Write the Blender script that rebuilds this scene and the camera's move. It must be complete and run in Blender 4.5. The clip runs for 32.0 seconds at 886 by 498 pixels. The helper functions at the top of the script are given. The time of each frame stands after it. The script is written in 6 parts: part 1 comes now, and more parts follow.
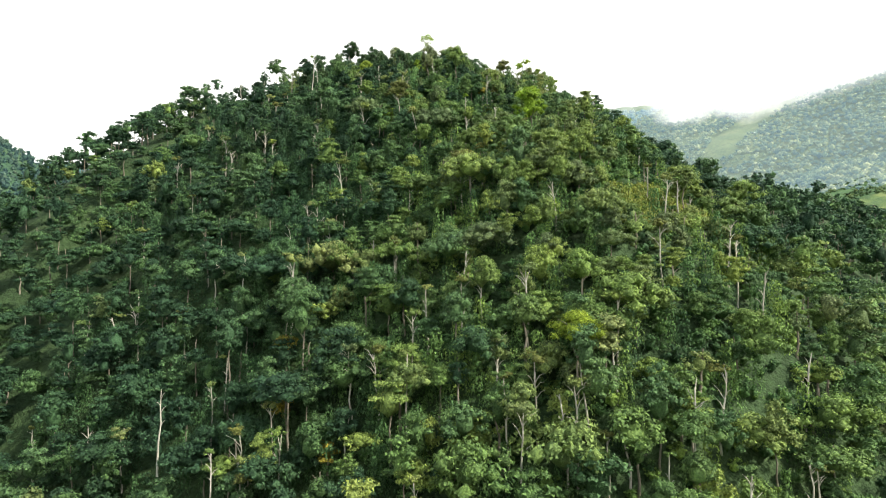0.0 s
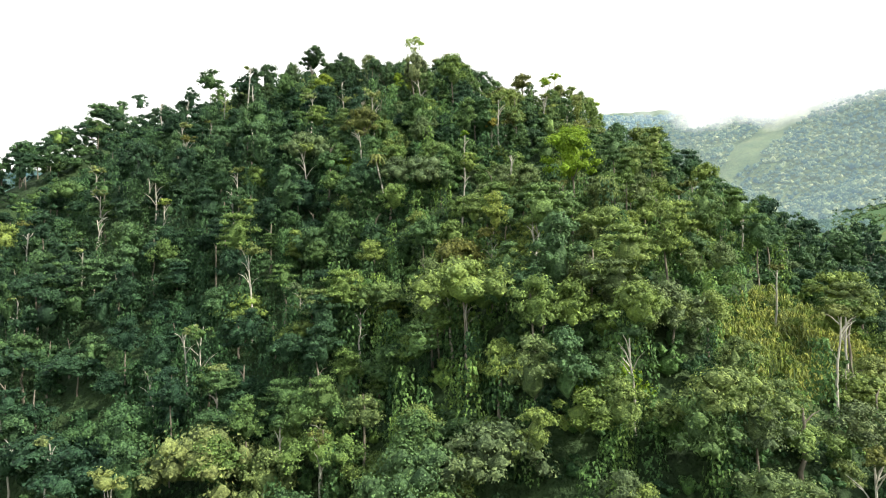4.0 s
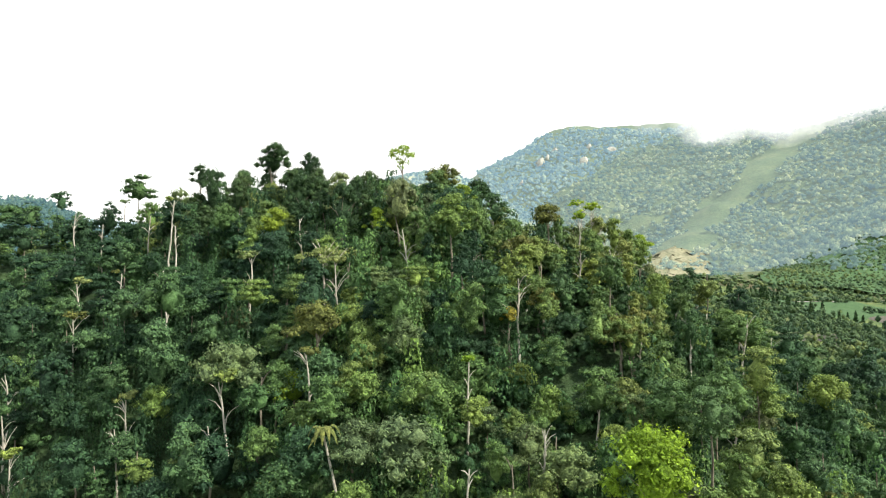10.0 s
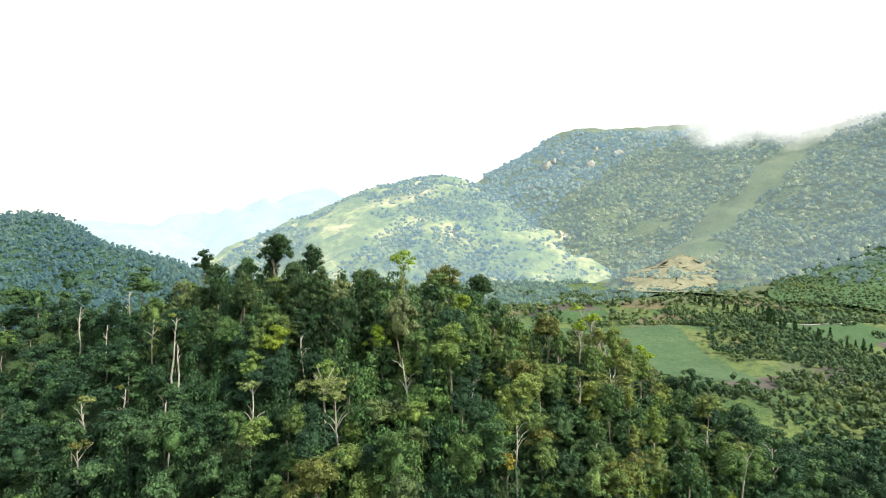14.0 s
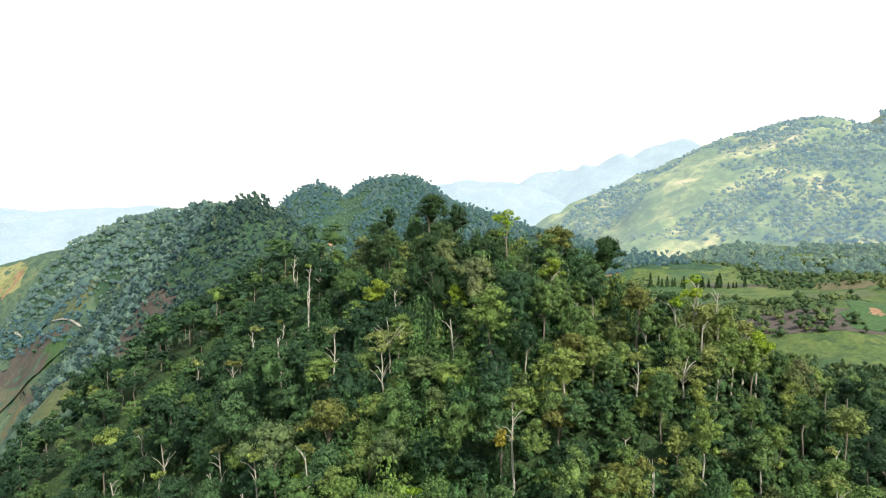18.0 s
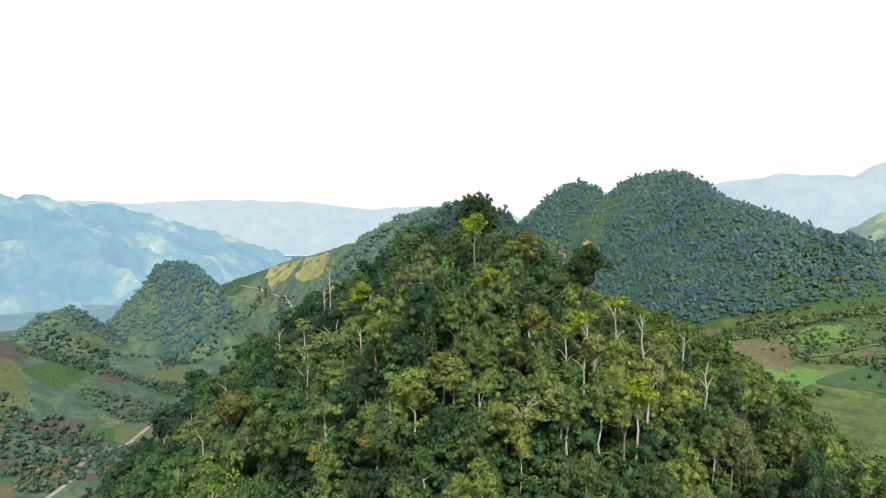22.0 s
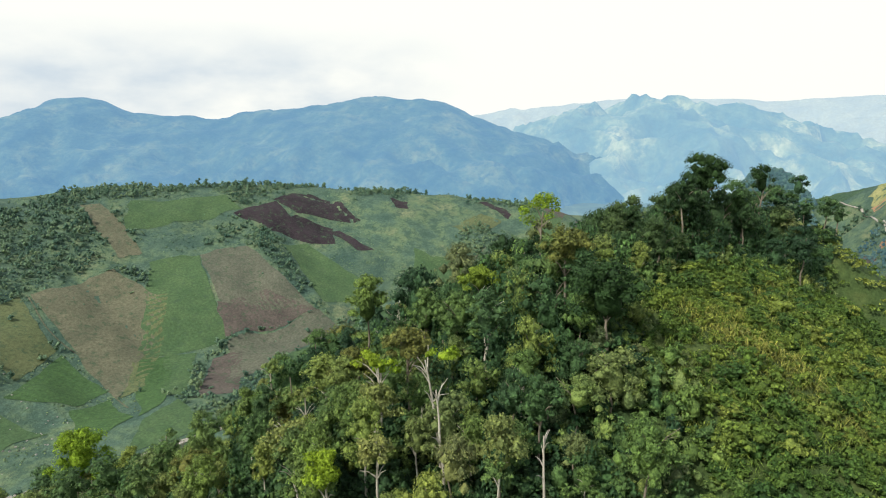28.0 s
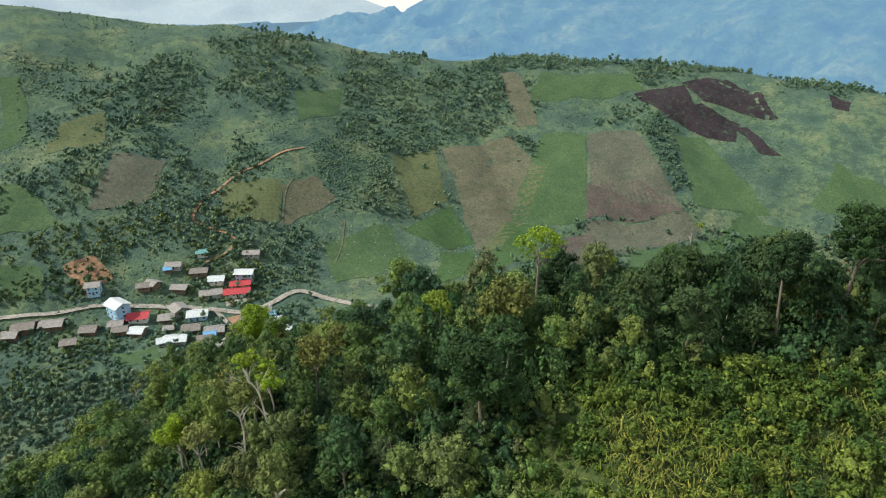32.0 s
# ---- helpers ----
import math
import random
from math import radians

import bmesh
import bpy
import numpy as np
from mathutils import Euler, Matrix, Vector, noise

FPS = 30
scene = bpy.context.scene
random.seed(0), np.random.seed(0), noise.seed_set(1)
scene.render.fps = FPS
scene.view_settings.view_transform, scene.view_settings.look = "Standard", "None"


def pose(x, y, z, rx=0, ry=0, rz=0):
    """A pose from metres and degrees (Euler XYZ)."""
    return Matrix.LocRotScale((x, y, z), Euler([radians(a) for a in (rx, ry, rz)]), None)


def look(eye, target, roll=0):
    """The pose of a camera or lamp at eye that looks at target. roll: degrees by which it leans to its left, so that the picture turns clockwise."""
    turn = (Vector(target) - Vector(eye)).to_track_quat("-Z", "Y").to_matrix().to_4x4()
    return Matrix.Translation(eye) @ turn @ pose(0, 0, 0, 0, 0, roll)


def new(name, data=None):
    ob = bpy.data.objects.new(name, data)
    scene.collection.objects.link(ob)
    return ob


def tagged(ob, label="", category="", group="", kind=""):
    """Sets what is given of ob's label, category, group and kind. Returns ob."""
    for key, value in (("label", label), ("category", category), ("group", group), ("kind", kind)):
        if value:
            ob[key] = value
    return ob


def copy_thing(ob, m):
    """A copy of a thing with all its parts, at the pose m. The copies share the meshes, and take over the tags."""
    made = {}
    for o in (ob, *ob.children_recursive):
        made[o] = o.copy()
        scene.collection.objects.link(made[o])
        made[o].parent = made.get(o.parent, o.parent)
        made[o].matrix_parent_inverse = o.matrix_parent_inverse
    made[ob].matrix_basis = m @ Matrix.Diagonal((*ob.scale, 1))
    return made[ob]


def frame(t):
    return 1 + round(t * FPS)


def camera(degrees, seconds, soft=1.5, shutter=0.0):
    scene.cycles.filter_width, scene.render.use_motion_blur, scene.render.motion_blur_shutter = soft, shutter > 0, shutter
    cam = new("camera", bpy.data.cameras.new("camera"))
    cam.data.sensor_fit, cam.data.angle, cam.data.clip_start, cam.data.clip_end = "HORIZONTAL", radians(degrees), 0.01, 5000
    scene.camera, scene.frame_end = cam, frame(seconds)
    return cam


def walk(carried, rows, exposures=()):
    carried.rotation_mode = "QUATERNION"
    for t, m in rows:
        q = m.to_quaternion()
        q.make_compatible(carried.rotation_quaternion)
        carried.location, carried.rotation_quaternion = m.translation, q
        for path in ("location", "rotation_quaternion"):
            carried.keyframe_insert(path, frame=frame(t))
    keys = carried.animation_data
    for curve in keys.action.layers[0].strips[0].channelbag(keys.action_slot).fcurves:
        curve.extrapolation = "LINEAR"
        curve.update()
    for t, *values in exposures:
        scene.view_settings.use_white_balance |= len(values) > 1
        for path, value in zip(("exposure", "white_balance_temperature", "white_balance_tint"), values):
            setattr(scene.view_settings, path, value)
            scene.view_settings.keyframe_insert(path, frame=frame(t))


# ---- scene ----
cam = camera(70.20, 32.0, soft=1.1)
PATH = [  # seconds, eye, target, roll
    (0, (0.00, 0.00, 0.00), (0.28, 99.99, 1.66), -0.91),
    (0.5, (0.36, 7.89, 3.12), (0.58, 107.87, 4.72), -0.94),
    (1, (0.55, 15.91, 6.08), (0.81, 115.89, 7.70), -0.88),
    (1.5, (0.66, 23.98, 9.15), (0.99, 123.97, 10.76), -0.81),
    (2, (0.81, 32.13, 12.31), (1.17, 132.11, 13.85), -0.79),
    (2.5, (1.27, 40.02, 15.43), (1.52, 140.01, 16.87), -0.69),
    (3, (2.14, 48.27, 18.39), (2.09, 148.26, 19.84), -0.59),
    (3.5, (3.63, 56.81, 21.12), (2.98, 156.80, 22.71), -0.45),
    (4, (5.05, 65.35, 23.82), (3.80, 165.32, 25.59), -0.32),
    (4.5, (5.67, 73.60, 26.70), (4.13, 173.57, 28.60), -0.23),
    (5, (5.80, 81.65, 29.74), (4.11, 181.61, 31.70), -0.24),
    (5.5, (5.66, 89.64, 32.74), (4.03, 189.60, 34.83), -0.14),
    (6, (5.53, 97.53, 35.65), (3.94, 197.49, 38.03), -0.03),
    (6.5, (5.60, 103.47, 38.89), (3.91, 203.43, 41.32), 0.05),
    (7, (5.86, 105.74, 41.85), (4.10, 205.70, 44.27), 0.16),
    (7.5, (5.94, 105.97, 44.64), (4.18, 205.92, 47.05), 0.22),
    (8, (5.98, 105.92, 47.53), (4.20, 205.88, 49.64), 0.29),
    (8.5, (5.97, 105.90, 50.18), (4.18, 205.87, 52.28), 0.22),
    (9, (5.99, 105.84, 52.76), (4.19, 205.80, 54.99), 0.14),
    (9.5, (6.04, 105.71, 55.41), (4.20, 205.67, 57.70), 0.03),
    (10, (6.10, 105.63, 57.98), (4.23, 205.59, 60.41), -0.12),
    (10.5, (6.18, 105.49, 60.64), (4.27, 205.44, 63.14), -0.25),
    (11, (6.22, 105.37, 63.39), (4.30, 205.32, 65.93), -0.30),
    (11.5, (6.17, 105.35, 66.21), (4.31, 205.30, 68.77), -0.32),
    (12, (6.17, 105.37, 69.00), (4.40, 205.31, 71.67), -0.45),
    (12.5, (6.20, 105.24, 71.79), (4.44, 205.18, 74.60), -0.46),
    (13, (6.23, 105.05, 74.51), (4.47, 204.99, 77.46), -0.44),
    (13.5, (6.24, 104.94, 76.87), (4.49, 204.88, 79.96), -0.41),
    (14, (7.41, 104.82, 78.52), (4.39, 204.76, 80.39), -0.31),
    (14.5, (10.57, 104.95, 78.86), (3.92, 204.72, 77.88), -0.10),
    (15, (15.23, 105.60, 78.61), (2.91, 204.77, 74.74), 0.09),
    (15.5, (20.92, 107.07, 78.50), (1.22, 204.97, 73.30), 0.16),
    (16, (26.89, 108.70, 78.73), (-0.96, 204.60, 73.43), 0.13),
    (16.5, (33.02, 111.01, 78.91), (-2.60, 204.30, 73.69), 0.09),
    (17, (39.19, 114.01, 78.98), (-3.62, 204.23, 73.86), 0.08),
    (17.5, (45.24, 117.56, 79.05), (-4.09, 204.40, 74.00), 0.06),
    (18, (51.10, 121.42, 79.19), (-4.46, 204.41, 74.18), 0.09),
    (18.5, (56.98, 125.71, 79.41), (-4.63, 204.31, 74.38), 0.04),
    (19, (62.44, 130.59, 79.54), (-4.70, 204.53, 74.49), -0.01),
    (19.5, (67.45, 136.03, 79.64), (-4.07, 205.74, 74.59), 0.01),
    (20, (72.26, 141.62, 79.77), (-2.95, 207.33, 74.74), 0.10),
    (20.5, (76.41, 147.65, 79.93), (-2.20, 209.25, 74.81), 0.15),
    (21, (80.38, 153.96, 80.09), (-1.22, 211.54, 74.87), 0.22),
    (21.5, (83.83, 160.51, 80.27), (-0.37, 214.18, 74.91), 0.27),
    (22, (86.98, 167.22, 80.40), (-0.09, 216.11, 74.93), 0.26),
    (22.5, (89.26, 174.16, 80.39), (-2.03, 214.60, 74.85), 0.27),
    (23, (90.68, 181.27, 80.37), (-4.75, 210.62, 74.71), 0.30),
    (23.5, (91.00, 188.35, 80.39), (-7.19, 206.37, 74.58), 0.43),
    (24, (90.65, 195.33, 80.49), (-8.59, 205.99, 74.36), 0.53),
    (24.5, (89.93, 202.21, 80.87), (-9.78, 206.11, 74.35), 0.77),
    (25, (89.69, 209.00, 81.72), (-10.08, 206.18, 75.60), 0.77),
    (25.5, (89.62, 215.60, 83.41), (-9.83, 206.57, 78.18), 0.56),
    (26, (89.06, 222.11, 85.40), (-9.65, 207.02, 79.98), 0.29),
    (26.5, (87.33, 228.65, 87.14), (-10.02, 207.30, 78.92), 0.15),
    (27, (85.17, 235.27, 88.60), (-10.19, 207.81, 76.27), 0.16),
    (27.5, (82.29, 241.86, 89.99), (-10.21, 208.08, 72.60), 0.12),
    (28, (78.76, 248.11, 91.61), (-9.61, 206.64, 69.91), 0.06),
    (28.5, (74.84, 253.99, 93.40), (-8.19, 203.88, 69.01), 0.03),
    (29, (70.35, 259.26, 95.32), (-6.66, 200.99, 69.35), 0.01),
    (29.5, (65.32, 264.09, 97.39), (-6.42, 200.02, 70.04), 0.01),
    (30, (59.87, 268.64, 99.68), (-6.27, 199.69, 70.17), -0.08),
    (30.5, (54.04, 272.59, 101.84), (-5.67, 200.02, 67.66), -0.16),
    (31, (47.99, 276.06, 104.10), (-4.89, 200.36, 65.70), -0.26),
    (31.5, (41.53, 278.93, 106.46), (-4.16, 199.57, 66.27), -0.38),
    (32, (34.87, 281.12, 108.70), (-3.02, 198.39, 67.24), -0.49),
]
walk(cam, [(t, look(eye, target, roll)) for t, eye, target, roll in PATH],
     [(0, 0.90), (9, 0.78), (13, 0.64), (19, 0.30), (24, 0.0), (27, 0.05), (29, 0.0), (32, 0.0)])

# ---- sky and sun: bright hazy overcast with a veiled sun ----
SUN_HEIGHT, SUN_FROM = radians(46), radians(112)  # elevation; compass angle from +y towards +x
world = bpy.data.worlds.new("sky")
scene.world = world
world.use_nodes = True
wt = world.node_tree
wt.nodes.clear()
w_out = wt.nodes.new("ShaderNodeOutputWorld")
w_bg = wt.nodes.new("ShaderNodeBackground")
w_sky = wt.nodes.new("ShaderNodeTexSky")
w_sky.sky_type, w_sky.sun_disc = "NISHITA", False
w_sky.sun_elevation, w_sky.sun_rotation = SUN_HEIGHT, SUN_FROM
w_sky.dust_density = 4.0
w_co = wt.nodes.new("ShaderNodeTexCoord")
w_map = wt.nodes.new("ShaderNodeMapping")
w_map.inputs["Scale"].default_value = (2.4, 2.4, 6.0)
w_noise = wt.nodes.new("ShaderNodeTexNoise")
w_noise.inputs["Scale"].default_value = 2.6
w_noise.inputs["Detail"].default_value = 7
w_ramp = wt.nodes.new("ShaderNodeValToRGB")
w_ramp.color_ramp.elements[0].position, w_ramp.color_ramp.elements[0].color = 0.34, (0, 0, 0, 1)
w_ramp.color_ramp.elements[1].position, w_ramp.color_ramp.elements[1].color = 0.66, (1, 1, 1, 1)
# the grey-blue cloud banks lie low over the south-west valley only
w_dot = wt.nodes.new("ShaderNodeVectorMath")
w_dot.operation = "DOT_PRODUCT"
w_dot.inputs[1].default_value = Vector((-0.66, -0.745, 0.20)).normalized()
w_side = wt.nodes.new("ShaderNodeMapRange")
w_side.inputs["From Min"].default_value, w_side.inputs["From Max"].default_value = 0.90, 0.97
w_mul = wt.nodes.new("ShaderNodeMath")
w_mul.operation = "MULTIPLY"
w_cloud = wt.nodes.new("ShaderNodeMix")
w_cloud.data_type = "RGBA"
w_cloud.inputs["A"].default_value = (1.02, 1.03, 0.97, 1)
w_cloud.inputs["B"].default_value = (0.66, 0.75, 0.82, 1)
w_veil = wt.nodes.new("ShaderNodeMix")
w_veil.data_type = "RGBA"
w_veil.inputs["Factor"].default_value = 0.97
w_gain = wt.nodes.new("ShaderNodeVectorMath")
w_gain.operation = "SCALE"
w_gain.inputs["Scale"].default_value = 0.1
link = wt.links.new
link(w_co.outputs["Generated"], w_map.inputs["Vector"])
link(w_map.outputs["Vector"], w_noise.inputs["Vector"])
link(w_noise.outputs["Fac"], w_ramp.inputs["Fac"])
w_flat = wt.nodes.new("ShaderNodeVectorMath")
w_flat.operation = "MULTIPLY"
w_flat.inputs[1].default_value = (1, 1, 3.2)
w_unit = wt.nodes.new("ShaderNodeVectorMath")
w_unit.operation = "NORMALIZE"
link(w_co.outputs["Generated"], w_flat.inputs[0])
link(w_flat.outputs["Vector"], w_unit.inputs[0])
link(w_unit.outputs["Vector"], w_dot.inputs[0])
link(w_dot.outputs["Value"], w_side.inputs["Value"])
link(w_ramp.outputs["Color"], w_mul.inputs[0])
w_parts = wt.nodes.new("ShaderNodeSeparateXYZ")
link(w_co.outputs["Generated"], w_parts.inputs[0])
w_low = wt.nodes.new("ShaderNodeMapRange")
w_low.inputs["From Min"].default_value, w_low.inputs["From Max"].default_value = 0.125, 0.05
w_both = wt.nodes.new("ShaderNodeMath")
w_both.operation = "MULTIPLY"
link(w_parts.outputs["Z"], w_low.inputs["Value"])
link(w_side.outputs["Result"], w_both.inputs[0])
link(w_low.outputs["Result"], w_both.inputs[1])
link(w_both.outputs["Value"], w_mul.inputs[1])
link(w_mul.outputs["Value"], w_cloud.inputs["Factor"])
# the white haze thins towards a bluer zenith
w_rise = wt.nodes.new("ShaderNodeMapRange")
w_rise.interpolation_type = "SMOOTHSTEP"
w_rise.inputs["From Min"].default_value, w_rise.inputs["From Max"].default_value = 0.40, 0.90
w_high = wt.nodes.new("ShaderNodeMix")
w_high.data_type = "RGBA"
w_high.inputs["B"].default_value = (0.46, 0.58, 0.78, 1)
link(w_parts.outputs["Z"], w_rise.inputs["Value"])
link(w_rise.outputs["Result"], w_high.inputs["Factor"])
link(w_cloud.outputs["Result"], w_high.inputs["A"])
link(w_sky.outputs["Color"], w_gain.inputs[0])
link(w_gain.outputs["Vector"], w_veil.inputs["A"])
link(w_high.outputs["Result"], w_veil.inputs["B"])
link(w_veil.outputs["Result"], w_bg.inputs["Color"])
w_bg.inputs["Strength"].default_value = 1.0
link(w_bg.outputs["Background"], w_out.inputs["Surface"])

sun = new("sun", bpy.data.lights.new("sun", "SUN"))
sun.data.energy, sun.data.angle, sun.data.color = 5.0, radians(3), (1.0, 0.95, 0.84)
sun_way = Vector((math.sin(SUN_FROM) * math.cos(SUN_HEIGHT), math.cos(SUN_FROM) * math.cos(SUN_HEIGHT), math.sin(SUN_HEIGHT)))
sun.matrix_world = look(sun_way * 300, (0, 0, 0))

# ---- materials ----
def material(name):
    mat = bpy.data.materials.new(name)
    mat.use_nodes = True
    tree = mat.node_tree
    tree.nodes.clear()
    return mat, tree


def node(tree, kind, **inputs):
    n = tree.nodes.new(kind)
    for key, value in inputs.items():
        n.inputs[key.replace("_", " ")].default_value = value
    return n


def ramp(tree, fac, stops):
    n = tree.nodes.new("ShaderNodeValToRGB")
    marks = n.color_ramp.elements
    marks[1].position, marks[1].color = stops[-1][0], (*stops[-1][1], 1)
    marks[0].position, marks[0].color = stops[0][0], (*stops[0][1], 1)
    for pos, col in stops[1:-1]:
        marks.new(pos).color = (*col, 1)
    tree.links.new(fac, n.inputs["Fac"])
    return n.outputs["Color"]


def mixed(tree, fac, a, b, how="MIX"):
    n = tree.nodes.new("ShaderNodeMix")
    n.data_type, n.blend_type = "RGBA", how
    for socket, value in (("Factor", fac), ("A", a), ("B", b)):
        if isinstance(value, bpy.types.NodeSocket):
            tree.links.new(value, n.inputs[socket])
        else:
            n.inputs[socket].default_value = value if socket == "Factor" else (*value, 1)
    return n.outputs["Result"]


def grain(tree, scale, detail=4, rough=0.6, stretch=(1, 1, 1)):
    """World-space noise, in metres."""
    geo = tree.nodes.new("ShaderNodeNewGeometry")
    m = tree.nodes.new("ShaderNodeMapping")
    m.inputs["Scale"].default_value = stretch
    n = node(tree, "ShaderNodeTexNoise", Scale=scale, Detail=detail, Roughness=rough)
    tree.links.new(geo.outputs["Position"], m.inputs["Vector"])
    tree.links.new(m.outputs["Vector"], n.inputs["Vector"])
    return n.outputs["Fac"]


def finish(mat, tree, colour, rough=0.8, bump=None, height=0.5, through_light=0.0, glow=None, spec=0.2):
    out = tree.nodes.new("ShaderNodeOutputMaterial")
    b = node(tree, "ShaderNodeBsdfPrincipled", Roughness=rough)
    b.inputs["Specular IOR Level"].default_value = spec
    if isinstance(colour, bpy.types.NodeSocket):
        tree.links.new(colour, b.inputs["Base Color"])
    else:
        b.inputs["Base Color"].default_value = (*colour, 1)
    if bump is not None:
        bn = node(tree, "ShaderNodeBump", Strength=0.8, Distance=height)
        tree.links.new(bump, bn.inputs["Height"])
        tree.links.new(bn.outputs["Normal"], b.inputs["Normal"])
    if glow:
        b.inputs["Emission Color"].default_value = (*glow[0], 1)
        b.inputs["Emission Strength"].default_value = glow[1]
    surface = b.outputs["BSDF"]
    if through_light:
        tr = tree.nodes.new("ShaderNodeBsdfTranslucent")
        tree.links.new(colour, tr.inputs["Color"])
        mx = tree.nodes.new("ShaderNodeMixShader")
        mx.inputs["Fac"].default_value = through_light
        tree.links.new(surface, mx.inputs[1])
        tree.links.new(tr.outputs["BSDF"], mx.inputs[2])
        surface = mx.outputs["Shader"]
    tree.links.new(surface, out.inputs["Surface"])
    return mat


def leaf_material(name, stops, per_object=True, through_light=0.16):
    """Foliage: hue by tree, by spray of leaves, and by a slow drift over the hillside."""
    mat, t = material(name)
    if per_object:
        which = t.nodes.new("ShaderNodeObjectInfo").outputs["Random"]
    else:
        a = t.nodes.new("ShaderNodeAttribute")
        a.attribute_name = "tint"
        which = a.outputs["Fac"]
    base = ramp(t, which, stops)
    island = t.nodes.new("ShaderNodeNewGeometry").outputs["Random Per Island"]
    dark = ramp(t, island, [(0.0, (0.60, 0.63, 0.64)), (0.5, (1, 1, 1)), (1.0, (1.55, 1.50, 1.34))])
    col = mixed(t, 1.0, base, dark, "MULTIPLY")
    drift = ramp(t, grain(t, 0.03, 3), [(0.3, (0.85, 0.95, 0.95)), (0.7, (1.15, 1.08, 0.95))])
    col = mixed(t, 1.0, col, drift, "MULTIPLY")
    # Fine noise paints the shaded gaps between leaves into the colour.
    fine = grain(t, 2.6, 3, 0.7)
    col = mixed(t, 1.0, col, ramp(t, fine, [(0.30, (0.50, 0.53, 0.54)), (0.50, (1.05, 1.05, 1.05)), (0.68, (1.6, 1.52, 1.4))]), "MULTIPLY")
    return finish(mat, t, col, 0.6, fine, 0.45, through_light=through_light, spec=0.14)


GREENS = [(p, tuple(1.12 * c * w for c, w in zip(col, (1.0, 1.0, 1.08)))) for p, col in [(0.0, (0.024, 0.054, 0.027)), (0.07, (0.036, 0.076, 0.034)), (0.14, (0.095, 0.155, 0.042)), (0.26, (0.045, 0.092, 0.036)), (0.38, (0.120, 0.180, 0.044)), (0.50, (0.060, 0.112, 0.046)),
          (0.62, (0.145, 0.200, 0.048)), (0.74, (0.088, 0.122, 0.055)), (0.88, (0.168, 0.220, 0.050)), (1.0, (0.110, 0.130, 0.060))]]
LEAF = leaf_material("canopy_leaves", GREENS)
LEAF_MASS = leaf_material("forest_leaves", GREENS, per_object=False)
LEAF_BRIGHT = leaf_material("fresh_leaves", [(0.0, (0.17, 0.27, 0.026)), (0.5, (0.22, 0.31, 0.03)), (1.0, (0.20, 0.26, 0.04))], through_light=0.32)
LEAF_YELLOW = leaf_material("yellowing_leaves", [(0.0, (0.19, 0.185, 0.035)), (1.0, (0.24, 0.205, 0.036))])
LEAF_OLIVE = leaf_material("olive_leaves", [(0.0, (0.098, 0.115, 0.032)), (1.0, (0.128, 0.138, 0.042))])
LEAF_PALE = leaf_material("pale_leaves", [(0.0, (0.15, 0.19, 0.06)), (1.0, (0.19, 0.22, 0.08))])
LEAF_DARK = leaf_material("dark_leaves", [(0.0, (0.022, 0.050, 0.018)), (1.0, (0.032, 0.066, 0.022))])
# Crest shade put into leaf colour: a darker green for its western trees.
LEAF_SHADED = leaf_material("shaded_green_leaves", [(0.0, (0.026, 0.056, 0.024)), (0.6, (0.044, 0.082, 0.034)), (1.0, (0.068, 0.104, 0.040))])
LEAF_RED = leaf_material("red_leaves", [(0.0, (0.40, 0.07, 0.02)), (1.0, (0.45, 0.09, 0.03))])
VINE = leaf_material("vine_leaves", [(0.0, (0.032, 0.070, 0.034)), (0.45, (0.060, 0.124, 0.046)), (0.8, (0.098, 0.180, 0.058)), (1.0, (0.15, 0.235, 0.060))], per_object=False)
SHRUB = leaf_material("shrub_leaves", [(0.0, (0.040, 0.085, 0.026)), (0.4, (0.070, 0.125, 0.030)), (0.75, (0.120, 0.175, 0.036)), (1.0, (0.175, 0.215, 0.050))], per_object=False)
GRASS = leaf_material("tall_grass", [(0.0, (0.070, 0.118, 0.026)), (0.5, (0.125, 0.175, 0.034)), (1.0, (0.20, 0.215, 0.055))], per_object=False)


def bark_material(name, a, b):
    mat, t = material(name)
    col = ramp(t, grain(t, 1.3, 5, 0.7, (1, 1, 0.35)), [(0.3, a), (0.68, b)])
    return finish(mat, t, col, 0.85, grain(t, 9, 3, 0.6, (1, 1, 0.2)), 0.03)


BARK = bark_material("grey_brown_bark", (0.10, 0.085, 0.06), (0.26, 0.23, 0.18))
BARK_PALE = bark_material("pale_bark", (0.26, 0.24, 0.19), (0.48, 0.45, 0.38))
DEADWOOD = bark_material("bleached_wood", (0.30, 0.28, 0.25), (0.55, 0.52, 0.48))


def cover(name, stops, size=0.15, fine=1.2, height=0.5, rough=0.9, glow=None, scrub=None, bare=0.5):
    """Ground cover: patches of some metres, broken up by finer grain; scrub: a second growth in ragged spots."""
    mat, t = material(name)
    big = ramp(t, grain(t, size, 6, 0.65), stops)
    small = ramp(t, grain(t, fine, 4, 0.7), [(0.25, (0.55, 0.58, 0.55)), (0.75, (1.4, 1.36, 1.35))])
    col = mixed(t, 1.0, big, small, "MULTIPLY")
    if scrub:
        spots = ramp(t, grain(t, size * 3.5, 7, 0.75), [(bare, (0, 0, 0)), (bare + 0.1, (0.8, 0.8, 0.8))])
        col = mixed(t, spots, col, scrub)
    return finish(mat, t, col, rough, grain(t, fine * 1.6, 3), height, glow=glow)


# ---- the land: valley floor, hills and ridges as one surface ----
U = 0.75  # metres to a unit of the plan
